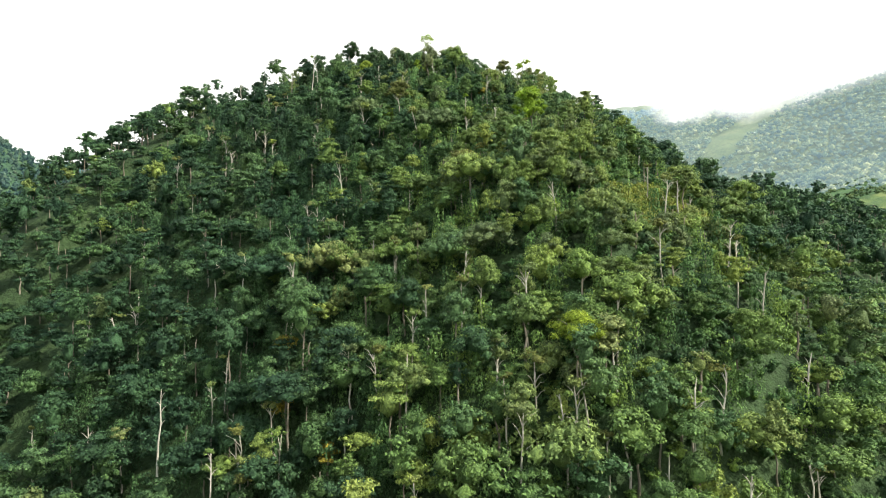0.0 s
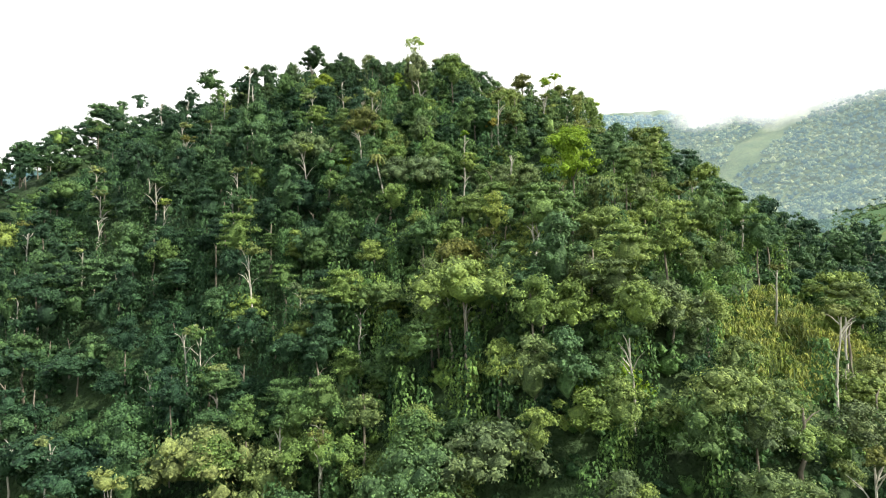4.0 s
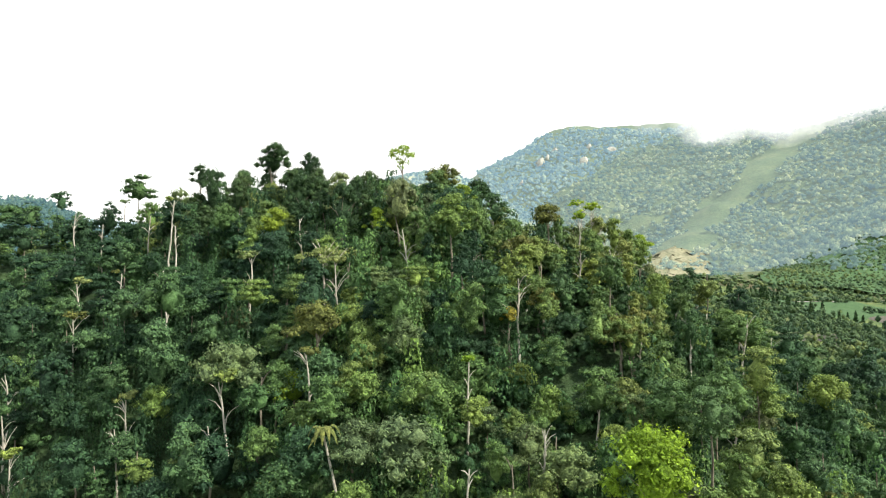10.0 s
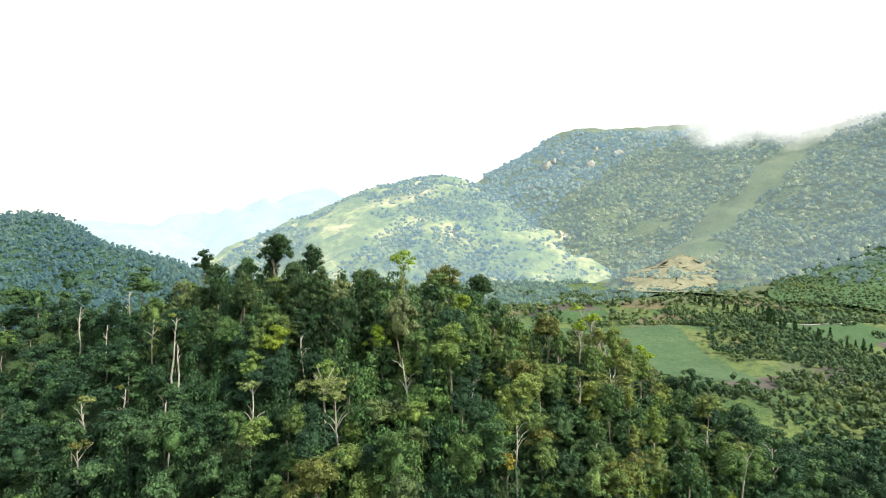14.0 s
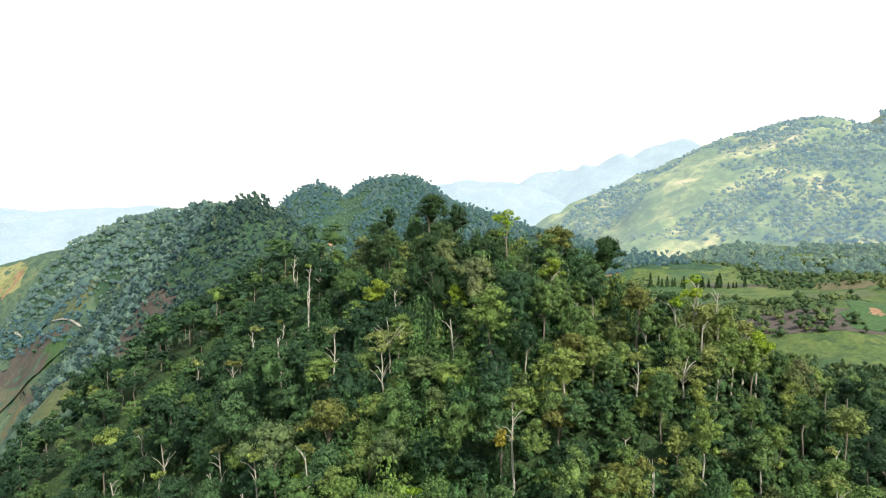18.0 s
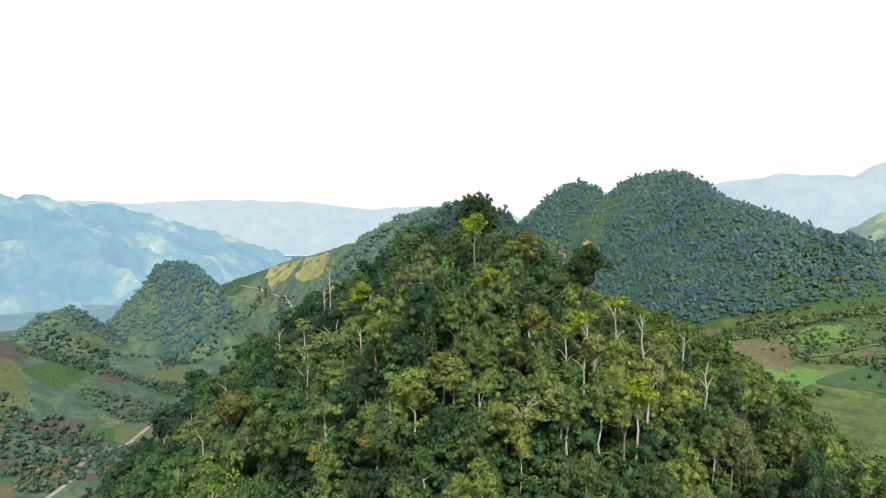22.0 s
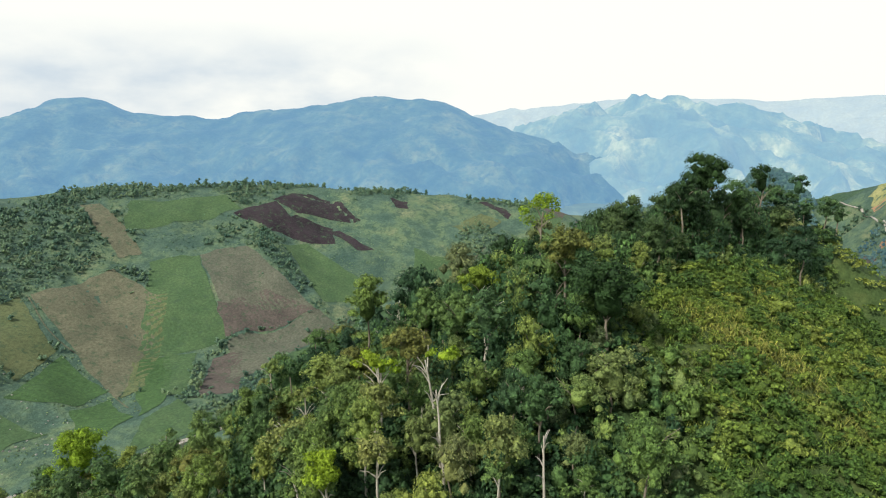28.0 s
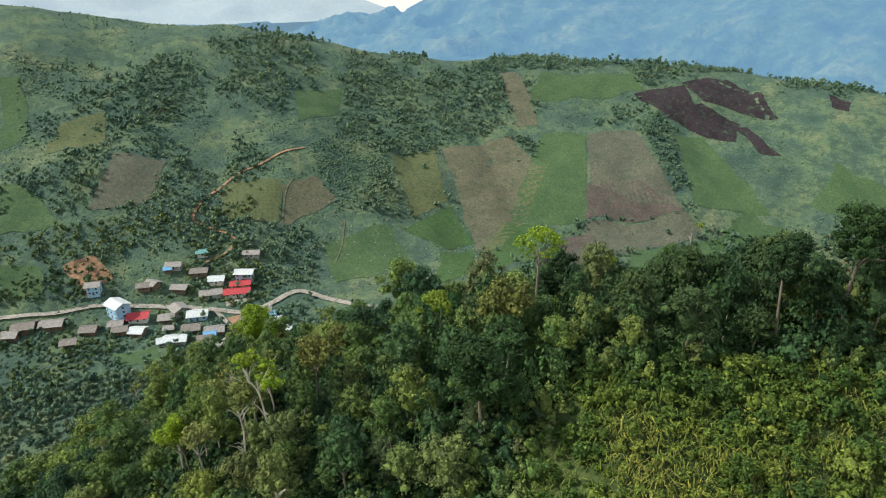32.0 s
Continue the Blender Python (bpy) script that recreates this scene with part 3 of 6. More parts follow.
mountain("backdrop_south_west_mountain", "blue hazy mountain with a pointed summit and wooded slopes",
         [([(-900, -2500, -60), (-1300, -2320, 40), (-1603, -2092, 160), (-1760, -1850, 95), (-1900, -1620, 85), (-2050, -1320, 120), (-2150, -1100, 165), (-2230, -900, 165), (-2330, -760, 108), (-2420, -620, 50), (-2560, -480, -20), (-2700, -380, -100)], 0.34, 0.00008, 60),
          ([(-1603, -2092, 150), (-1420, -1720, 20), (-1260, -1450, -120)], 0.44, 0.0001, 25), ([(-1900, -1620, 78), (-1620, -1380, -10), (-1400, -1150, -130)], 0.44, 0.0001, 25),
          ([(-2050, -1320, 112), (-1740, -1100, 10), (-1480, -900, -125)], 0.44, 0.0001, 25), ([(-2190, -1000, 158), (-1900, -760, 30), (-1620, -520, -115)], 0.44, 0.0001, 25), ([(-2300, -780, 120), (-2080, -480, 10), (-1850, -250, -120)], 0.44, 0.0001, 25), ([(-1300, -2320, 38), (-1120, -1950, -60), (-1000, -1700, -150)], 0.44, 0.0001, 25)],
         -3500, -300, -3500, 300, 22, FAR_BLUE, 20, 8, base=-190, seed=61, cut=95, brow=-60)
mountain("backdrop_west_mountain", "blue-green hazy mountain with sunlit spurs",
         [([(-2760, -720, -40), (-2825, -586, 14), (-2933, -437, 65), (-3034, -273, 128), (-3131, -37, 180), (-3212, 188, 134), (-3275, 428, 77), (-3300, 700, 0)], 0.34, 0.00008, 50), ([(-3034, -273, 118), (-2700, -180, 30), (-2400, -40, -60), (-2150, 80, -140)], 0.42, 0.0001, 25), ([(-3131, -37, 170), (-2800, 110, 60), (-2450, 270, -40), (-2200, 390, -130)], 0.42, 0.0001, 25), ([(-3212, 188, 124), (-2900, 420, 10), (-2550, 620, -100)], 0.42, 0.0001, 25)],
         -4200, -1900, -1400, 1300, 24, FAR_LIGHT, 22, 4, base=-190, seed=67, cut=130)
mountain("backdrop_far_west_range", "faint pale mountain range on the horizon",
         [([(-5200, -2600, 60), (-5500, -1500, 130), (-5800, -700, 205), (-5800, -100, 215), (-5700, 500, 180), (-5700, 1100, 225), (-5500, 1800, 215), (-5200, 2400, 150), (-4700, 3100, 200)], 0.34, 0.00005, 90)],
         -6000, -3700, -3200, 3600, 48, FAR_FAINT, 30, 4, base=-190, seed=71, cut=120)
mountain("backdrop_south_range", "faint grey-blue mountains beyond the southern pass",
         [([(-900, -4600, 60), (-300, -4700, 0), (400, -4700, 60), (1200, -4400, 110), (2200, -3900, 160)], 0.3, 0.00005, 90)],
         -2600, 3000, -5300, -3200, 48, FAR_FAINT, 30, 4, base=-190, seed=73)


# white limestone faces high on the east mountain
def rock_face(x, y, z, w, h, seed):
    r = np.random.default_rng(seed)
    v, f = ball(r, 7, 10, 0.28)
    v = v * [w, 14, h]
    v[:, 2] += 0.25 * h * np.sin(v[:, 0] / w * 3)
    return v * U + np.array([x, y, z]) * U, f


LIMESTONE = cover("pale_limestone", [(0.3, (0.24, 0.25, 0.22)), (0.7, (0.48, 0.47, 0.42))], 0.05, 0.4, 1.0)
for k, (px, py, pz, w, h) in enumerate([(317, 2417, 436, 15, 20), (381, 2492, 491, 11, 16), (455, 2334, 428, 15, 19), (500, 2458, 503, 12, 13), (567, 2419, 483, 26, 14), (345, 2440, 462, 8, 12), (230, 2241, 338, 9, 16)]):
    v, f = rock_face(px, py - 6, pz, w, h, 100 + k)
    tagged(mesh_object("cliff", v, f, LIMESTONE), "white limestone cliff on the wooded mountain", "cliff", "mountain cliffs")


# cloud lying on the east mountain's crest: hanging veils that thicken upwards
def cloud_material():
    mat, t = material("thin_cloud")
    out = t.nodes.new("ShaderNodeOutputMaterial")
    # Emission in the sky's white stands in for daylight scattered by the cloud.
    d = node(t, "ShaderNodeEmission", Color=(1.0, 1.01, 0.97, 1), Strength=1.0)
    tr = t.nodes.new("ShaderNodeBsdfTransparent")
    mx = t.nodes.new("ShaderNodeMixShader")
    a = t.nodes.new("ShaderNodeAttribute")
    a.attribute_name = "tint"
    puff = node(t, "ShaderNodeMath")
    puff.operation = "MULTIPLY_ADD"
    t.links.new(grain(t, 0.006, 6, 0.6), puff.inputs[0])
    puff.inputs[1].default_value = 1.3
    t.links.new(a.outputs["Fac"], puff.inputs[2])
    thick = ramp(t, puff.outputs["Value"], [(0.55, (0, 0, 0)), (0.80, (0.25, 0.25, 0.25)), (1.0, (0.62, 0.62, 0.62))])
    t.links.new(thick, mx.inputs["Fac"])
    t.links.new(tr.outputs["BSDF"], mx.inputs[1])
    t.links.new(d.outputs["Emission"], mx.inputs[2])
    t.links.new(mx.outputs["Shader"], out.inputs["Surface"])
    return mat


CLOUD = cloud_material()
for k, shift in enumerate((-350, -420, -490)):
    line = np.array([(480, 2800, 585), (760, 2770, 640), (1000, 2640, 615), (1400, 2420, 640), (1900, 2080, 670), (2250, 1500, 640)], float)
    s = np.linspace(0, 5, 60)
    cx, cy, cz = [np.interp(s, np.arange(6), line[:, j]) for j in range(3)]
    up = np.linspace(0, 1, 14)[:, None]
    x = cx[None] + 0 * up
    y = cy[None] + shift + 0 * up
    low = cz[None] - 195 - 18 * k + 50 * fbm(cx * 1.0, cy + 300 * k, 260, 3, 37)[None]
    z = low + up * 330
    fade = np.clip(up * 1.3 - 0.3, -0.3, 0.6) - 0.8 * np.clip(1 - s / 1.6, 0, 1)[None]
    v = np.stack([x, y, z], -1).reshape(-1, 3) * U
    tagged(mesh_object("cloud", v, grid_faces(14, 60), CLOUD, tint=(fade + 0 * x).ravel()), "thin white cloud lying on the mountain crest", "cloud", "crest clouds")
# ---- the closed forest on the main hill ----
def in_crest_strip(x, y):
    """The top of the hill, where every tree stands as a thing of its own."""
    ux, uy = x / U, y / U
    line = np.interp(ux, (-80, -45, 0, 30, 45), (328, 318, 302, 290, 270))
    return (ux > -78) & (ux < 62) & (uy > line - 26) & (on_grass(x, y) < 0.3) & (uy < 345)


rng = np.random.default_rng(7)
fx, fy = scatter(rng, -215, 250, 26, 350, 4.4)
keep = in_woods(fx, fy) & ~in_clearing(fx, fy)
fx, fy = fx[keep], fy[keep]
crest = in_crest_strip(fx, fy)
crest &= np.cumsum(crest) <= 300
crest_x, crest_y = fx[crest], fy[crest]
fx, fy = fx[~crest], fy[~crest]
# the tall trees at the hill's foot stand wider apart
foot = step(160, 125, fy)
keep = rng.uniform(size=len(fx)) > 0.22 * foot
fx, fy, foot = fx[keep], fy[keep], foot[keep]
fz = land(fx, fy)
n = len(fx)
front = (fx > -46) & (fx < 64) & (fy > 108) & (fy < 275)
close = ~front & (fx > -126) & (fx < 96) & (fy > 78) & (fy < 285)
near = ~front & ~close & (fy > 70) & (fy < 300) & (fx > -150) & (fx < 140)


def forest_shapes(clumps, leaves, size):
    """Ten crowns: round domes, tall narrow ones, broad ones and tiered ones."""
    return ([crown(rng, 3.0, 4.8, clumps, leaves, size) for _ in range(4)] + [crown(rng, 2.5, 7.0, clumps, leaves, size) for _ in range(2)]
            + [crown(rng, 4.0, 3.8, clumps + 4, int(leaves * 1.2), size) for _ in range(2)] + [crown(rng, 3.2, 6.4, clumps, leaves, size, tiers=5) for _ in range(2)])


templates = forest_shapes(28, 1750, 0.118) + forest_shapes(22, 800, 0.168) + forest_shapes(11, 150, 0.36) + forest_shapes(7, 34, 0.7)
pick = rng.integers(0, 10, n)
which = np.where(front, pick, np.where(close, 10 + pick, np.where(near, 20 + pick, 30 + pick)))
size = rng.uniform(0.60, 1.12, n) * np.where(rng.uniform(size=n) < 0.18, 1.35, 1.0) * (1.06 + 0.40 * foot)
hollow = step(24, 14, np.abs(fx - 52)) * step(18, 10, np.abs(fy - 130))
rim = step(24, 14, np.abs(fx - 20)) * step(240, 250, fy)
size *= (1 - 0.38 * rim) * (1 - 0.3 * hollow)
sizes = np.stack([size, size, size * rng.uniform(0.8, 1.2, n)], -1)
height = rng.uniform(1.8, 8.2, n) * (0.6 + 0.5 * size) * (1 - 0.45 * rim) * (1 - 0.4 * hollow)
places = np.stack([fx, fy, fz + height - 1.5], -1)
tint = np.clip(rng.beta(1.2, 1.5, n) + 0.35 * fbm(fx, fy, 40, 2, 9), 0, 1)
# Sunlight on the lower slope is put into the tree tints here.
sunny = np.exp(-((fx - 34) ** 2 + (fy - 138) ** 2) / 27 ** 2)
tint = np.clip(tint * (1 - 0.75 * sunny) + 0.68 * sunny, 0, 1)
# Shade of the west flank put into tints; right and upper slope darker too.
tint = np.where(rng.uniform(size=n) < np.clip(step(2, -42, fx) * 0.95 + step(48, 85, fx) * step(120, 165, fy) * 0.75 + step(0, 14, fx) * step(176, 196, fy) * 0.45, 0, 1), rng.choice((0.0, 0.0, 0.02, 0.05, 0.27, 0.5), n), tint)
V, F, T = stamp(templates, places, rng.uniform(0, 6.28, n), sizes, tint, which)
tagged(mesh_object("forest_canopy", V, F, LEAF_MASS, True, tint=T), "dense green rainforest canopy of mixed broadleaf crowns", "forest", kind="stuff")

# trunks that show between the crowns
m = rng.uniform(size=n) < 0.3
stems = [stem(rng, 9, 0.15, 1, 1.5, 0.05, 5) for _ in range(6)]
tall = (height[m] + 3.5) / 9
wide = rng.uniform(0.7, 1.3, m.sum()) * (1 + 0.4 * foot[m])
V, F, T = stamp(stems, np.stack([fx[m], fy[m], fz[m]], -1), rng.uniform(0, 6.28, m.sum()), np.stack([wide, wide, tall], -1), tint[m], rng.integers(0, 6, m.sum()))
tagged(mesh_object("forest_trunks", V, F, BARK, True, tint=T), "slender grey trunks between the forest crowns", "trunks", kind="stuff")

# undergrowth and creepers that close the gaps
ux, uy = scatter(rng, -88, 84, 84, 268, 2.7)
keep = in_woods(ux, uy) & ~in_clearing(ux, uy) & ((ux > -42) & (ux < 58) & (uy > 102) | (rng.uniform(size=len(ux)) < 0.6))
ux, uy = ux[keep], uy[keep]
n = len(ux)
bushes = [crown(rng, 2.6, 3.9, 11, 120, 0.2) for _ in range(5)]
drapes = []
for _ in range(5):
    # a creeper-hung stump: a leaning column of leaves that spreads towards the ground, in hanging folds
    h = rng.uniform(0, 1, 430)
    a = rng.uniform(0, 6.28, 430)
    folds = rng.uniform(0, 6.28)
    r = 1.7 - 1.1 * h + np.maximum(0, np.sin(a * 5 + folds)) * 0.5 + rng.normal(size=430) * 0.08
    p = np.stack([r * np.cos(a), r * np.sin(a), 9.0 * h ** 1.15], -1)
    drapes.append(leaf_cards(rng, p, np.stack([np.cos(a), np.sin(a), 0.25 + 0 * a], -1), 0.2, 0.25, 0.9))
hung = rng.uniform(size=n) < np.clip(0.46 - 0.004 * (ux + 5), 0.08, 0.55) * (1 - 0.7 * step(170, 192, uy) * step(0, 14, ux))
which = np.where(hung, 5 + rng.integers(0, 5, n), rng.integers(0, 5, n))
s = rng.uniform(0.6, 1.25, n)
# Creeper tints carry the west flank's shade too, and darken up the east slope.
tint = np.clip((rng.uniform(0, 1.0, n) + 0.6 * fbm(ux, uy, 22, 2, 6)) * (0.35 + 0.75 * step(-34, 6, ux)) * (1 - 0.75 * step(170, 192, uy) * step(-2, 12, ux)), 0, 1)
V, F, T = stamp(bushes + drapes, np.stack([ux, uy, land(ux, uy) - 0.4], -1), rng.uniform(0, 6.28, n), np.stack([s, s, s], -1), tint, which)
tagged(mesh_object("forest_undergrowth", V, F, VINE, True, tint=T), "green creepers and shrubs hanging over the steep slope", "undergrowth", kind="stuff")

# the thicket where the woods meet the open slope, and under the crest trees
ux, uy = scatter(rng, -130, 62, 205, 280, 1.75)
edge = on_grass(ux, uy)
tall_scrub = np.interp(ux / U, (-4, 5, 17, 27, 45, 75), (311, 320, 329, 337, 345, 350)) * U
keep = (edge > 0.0) & (edge < 0.75) | ((edge > 0.3) & (uy < tall_scrub) & (ux > -4)) | (in_crest_strip(ux, uy) & (rng.uniform(size=len(ux)) < 0.45)) | ((ux < -62) & (uy > 246) & (edge < 0.3) & (rng.uniform(size=len(ux)) < 0.35))
ux, uy = ux[keep], uy[keep]
n = len(ux)
s = rng.uniform(0.55, 1.35, n)
thicket = [crown(rng, 1.7, 3.4, 9, 200, 0.135) for _ in range(6)]
V, F, T = stamp(thicket, np.stack([ux, uy, land(ux, uy) - 0.5], -1), rng.uniform(0, 6.28, n), np.stack([s, s, s * rng.uniform(0.7, 1.25, n)], -1), rng.beta(1.4, 1.6, n), rng.integers(0, 6, n))
tagged(mesh_object("forest_edge_thicket", V, F, LEAF_MASS, True, tint=T), "dense leafy shrubs along the edge of the woods", "shrubs", kind="stuff")
# ---- woods on the middle distance: many small crowns ----
def lump_crown(rng, wide, tall):
    v, f = thirds(ball(rng, 4, 6, 0.30))
    v = v * [wide, wide, tall * 0.5]
    v[:, 2] += tall * 0.5
    return v, f


mid_rng = np.random.default_rng(19)
MID_SHAPES = []
for _ in range(4):
    v, f = lump_crown(mid_rng, 2.6, 5.0)
    d = mid_rng.normal(size=(22, 3))
    d[:, 2] = np.abs(d[:, 2])
    d /= np.linalg.norm(d, axis=1, keepdims=True)
    MID_SHAPES.append(join([(v, f), leaf_cards(mid_rng, d * [2.8, 2.8, 2.7] + [0, 0, 2.5], d, 1.0)]))


TINY_SHAPES = [join([(thirds(ball(mid_rng, 3, 5, 0.3))[0] * [2.4, 2.4, 1.8] + [0, 0, 1.4], thirds(ball(mid_rng, 3, 5))[1])]) for _ in range(4)]


def clumped(heads, radius, leaves, size):
    """A small crown: rounded heads, each with a ring of leaf sprays."""
    out = []
    for h in heads:
        v, f = thirds(ball(mid_rng, 3, 5, 0.25))
        r = radius * mid_rng.uniform(0.75, 1.2)
        out.append((v * [r, r, r * 0.85] + h, f))
        d = mid_rng.normal(size=(leaves, 3))
        d[:, 2] = np.abs(d[:, 2]) - 0.2
        d /= np.linalg.norm(d, axis=1, keepdims=True)
        out.append(leaf_cards(mid_rng, h + d * r * mid_rng.uniform(0.9, 1.15, (leaves, 1)), d + [0, 0, 0.3], size, 0.4))
    return join(out)


FINE_SHAPES = [clumped(mid_rng.normal(size=(3, 3)) * [1.2, 1.2, 0.7] + [0, 0, 2.8], 1.35, 10, 0.5) for _ in range(4)]
FAR_CROWNS = [clumped(mid_rng.normal(size=(3, 3)) * [1.2, 1.2, 0.7] + [0, 0, 2.8], 1.35, 4, 0.75) for _ in range(4)]
LEAFY_SHAPES = [clumped(mid_rng.normal(size=(2, 3)) * [0.9, 0.9, 0.5] + [0, 0, 2.6], 1.9, 7, 0.8) for _ in range(4)]


def woods(name, label, x, y, size, mat, ground=None, bias=0.0, sink=0.4, shapes=None):
    n = len(x)
    z = (ground or land)(x, y) - sink
    s = (0.45 + 1.2 * mid_rng.beta(1.3, 2.2, n)) * size
    sizes = np.stack([s, s, s * mid_rng.uniform(0.75, 1.25, n)], -1)
    tint = np.clip(mid_rng.beta(2, 2.4, n) + bias + 0.4 * fbm(x, y, 60, 2, 3), 0, 1)
    V, F, T = stamp(shapes or MID_SHAPES, np.stack([x, y, z], -1), mid_rng.uniform(0, 6.28, n), sizes, tint, mid_rng.integers(0, 4, n))
    return tagged(mesh_object(name, V, F, mat, True, tint=T), label, "trees", kind="stuff")


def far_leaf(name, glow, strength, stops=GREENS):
    """Leaves of far woods; strength puts a kilometre of bright haze in as emission."""
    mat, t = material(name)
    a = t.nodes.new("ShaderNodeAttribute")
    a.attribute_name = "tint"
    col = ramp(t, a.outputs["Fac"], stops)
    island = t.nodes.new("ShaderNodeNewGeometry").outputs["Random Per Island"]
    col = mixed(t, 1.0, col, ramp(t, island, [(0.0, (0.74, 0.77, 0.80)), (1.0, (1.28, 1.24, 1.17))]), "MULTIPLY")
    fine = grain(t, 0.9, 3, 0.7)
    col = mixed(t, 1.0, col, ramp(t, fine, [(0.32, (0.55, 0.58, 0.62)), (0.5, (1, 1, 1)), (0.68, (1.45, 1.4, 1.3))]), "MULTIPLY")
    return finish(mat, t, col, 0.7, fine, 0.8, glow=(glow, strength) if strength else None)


# Greens shifted to blue: part of the haze sits in the leaf colour.
HAZED_GREENS = [(0.0, (0.024, 0.058, 0.046)), (0.4, (0.046, 0.094, 0.062)), (0.75, (0.080, 0.130, 0.072)), (1.0, (0.13, 0.165, 0.082))]
LEAF_MID = far_leaf("hillside_leaves", (0.25, 0.5, 0.6), 0.0, HAZED_GREENS)
LEAF_HAZE = far_leaf("hazy_leaves", (0.28, 0.52, 0.70), 0.15, HAZED_GREENS)
LEAF_RIDGE = far_leaf("ridge_leaves", (0.24, 0.48, 0.66), 0.15, [(p, tuple(0.9 * c for c in col)) for p, col in HAZED_GREENS])
LEAF_CONE = far_leaf("cone_leaves", (0.22, 0.48, 0.66), 0.035, [(p, tuple(0.72 * c for c in col)) for p, col in HAZED_GREENS])
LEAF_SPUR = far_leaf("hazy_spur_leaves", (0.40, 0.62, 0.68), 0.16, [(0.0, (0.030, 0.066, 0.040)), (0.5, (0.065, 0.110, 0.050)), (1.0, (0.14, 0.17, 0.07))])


def above_floor(names, margin):
    def test(x, y):
        top = np.max([tent(x / U, y / U, *RIDGES[k]) for k in names], 0)
        return top > floor_of_valleys(x / U, y / U) + margin
    return test


# dark cone hill and the ridges behind it
x, y = scatter(mid_rng, -560, -150, 330, 600, 3.9)
k = above_floor(("dark_cone",), 0)(x, y)
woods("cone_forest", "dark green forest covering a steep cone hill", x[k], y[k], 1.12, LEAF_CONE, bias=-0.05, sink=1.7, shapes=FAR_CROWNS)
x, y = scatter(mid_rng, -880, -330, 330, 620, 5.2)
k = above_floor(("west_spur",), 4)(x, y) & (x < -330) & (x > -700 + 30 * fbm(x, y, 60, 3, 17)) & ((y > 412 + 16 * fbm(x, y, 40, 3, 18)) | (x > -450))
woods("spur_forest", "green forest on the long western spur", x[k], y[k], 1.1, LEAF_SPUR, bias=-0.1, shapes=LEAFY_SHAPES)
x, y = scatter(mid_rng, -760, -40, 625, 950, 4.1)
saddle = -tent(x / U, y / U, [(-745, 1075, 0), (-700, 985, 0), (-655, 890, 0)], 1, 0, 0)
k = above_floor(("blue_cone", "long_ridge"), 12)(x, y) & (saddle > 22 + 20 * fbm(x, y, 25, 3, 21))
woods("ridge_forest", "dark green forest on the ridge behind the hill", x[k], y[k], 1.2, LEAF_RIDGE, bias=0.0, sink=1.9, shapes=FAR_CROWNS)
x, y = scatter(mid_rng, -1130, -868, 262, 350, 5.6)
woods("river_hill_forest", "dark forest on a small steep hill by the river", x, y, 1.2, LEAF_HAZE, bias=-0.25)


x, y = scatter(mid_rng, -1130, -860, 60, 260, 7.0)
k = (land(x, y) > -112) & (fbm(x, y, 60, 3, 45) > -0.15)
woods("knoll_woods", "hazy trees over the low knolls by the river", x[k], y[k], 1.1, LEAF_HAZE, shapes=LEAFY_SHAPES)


# woods on the east mountain
def east_height(x, y):
    ux, uy = x / U, y / U
    wx, wy = ux + 60 * fbm(ux, uy, 280, 4, 3), uy + 60 * fbm(ux, uy, 280, 4, 10)
    z = np.max([tent(wx, wy, *c) for c in RIGHT_CRESTS], 0) + 20 * fbm(ux, uy, 180, 4, 16)
    return z * U


x, y = scatter(mid_rng, 80, 1350, 850, 2100, 9.0)
bare_spur = -tent(x / U, y / U, [(a, b, 0) for a, b, c in RIGHT_CRESTS[1][0]], 1, 0, 0) < 52 + 60 * fbm(x, y, 60, 3, 39)
k = (east_height(x, y) > 44) & ~bare_spur & (y < 2080 - 0.2 * x)
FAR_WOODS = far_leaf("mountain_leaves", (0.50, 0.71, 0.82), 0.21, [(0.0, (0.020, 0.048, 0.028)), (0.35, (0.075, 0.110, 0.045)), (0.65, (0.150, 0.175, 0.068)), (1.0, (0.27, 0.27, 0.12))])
# The further woods get a stronger, bluer haze glow.
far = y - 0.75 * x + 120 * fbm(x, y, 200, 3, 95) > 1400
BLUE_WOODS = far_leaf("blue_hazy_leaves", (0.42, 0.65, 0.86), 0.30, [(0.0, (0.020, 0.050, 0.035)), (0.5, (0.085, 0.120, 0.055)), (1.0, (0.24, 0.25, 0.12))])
thin = fbm(x, y, 160, 3, 97) > -0.5
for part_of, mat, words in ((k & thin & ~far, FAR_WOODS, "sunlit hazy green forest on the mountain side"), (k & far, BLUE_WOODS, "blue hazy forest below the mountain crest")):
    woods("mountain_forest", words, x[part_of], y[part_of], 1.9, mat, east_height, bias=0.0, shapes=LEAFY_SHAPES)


def field_height(x, y):
    ux, uy = x / U, y / U
    wx, wy = ux + 54 * fbm(ux, uy, 252, 4, 41), uy + 54 * fbm(ux, uy, 252, 4, 48)
    crests = [([(-560, 2500, 230), (-260, 2420, 370), (-60, 2350, 400), (120, 2380, 360), (330, 2500, 330), (480, 2650, 400)], 0.42, 0.0001, 60), ([(-60, 2350, 390), (60, 1900, 160), (100, 1600, 60)], 0.36, 0.0001, 60)]
    return np.max([tent(wx, wy, *c) for c in crests], 0) * U + 18 * U * fbm(ux, uy, 162, 4, 54)


x, y = scatter(mid_rng, -500, 380, 1050, 1900, 9.5)
k = (field_height(x, y) > 40) & (fbm(x, y, 260, 4, 91) + 0.08 * mid_rng.normal(size=len(x)) > 0.02)
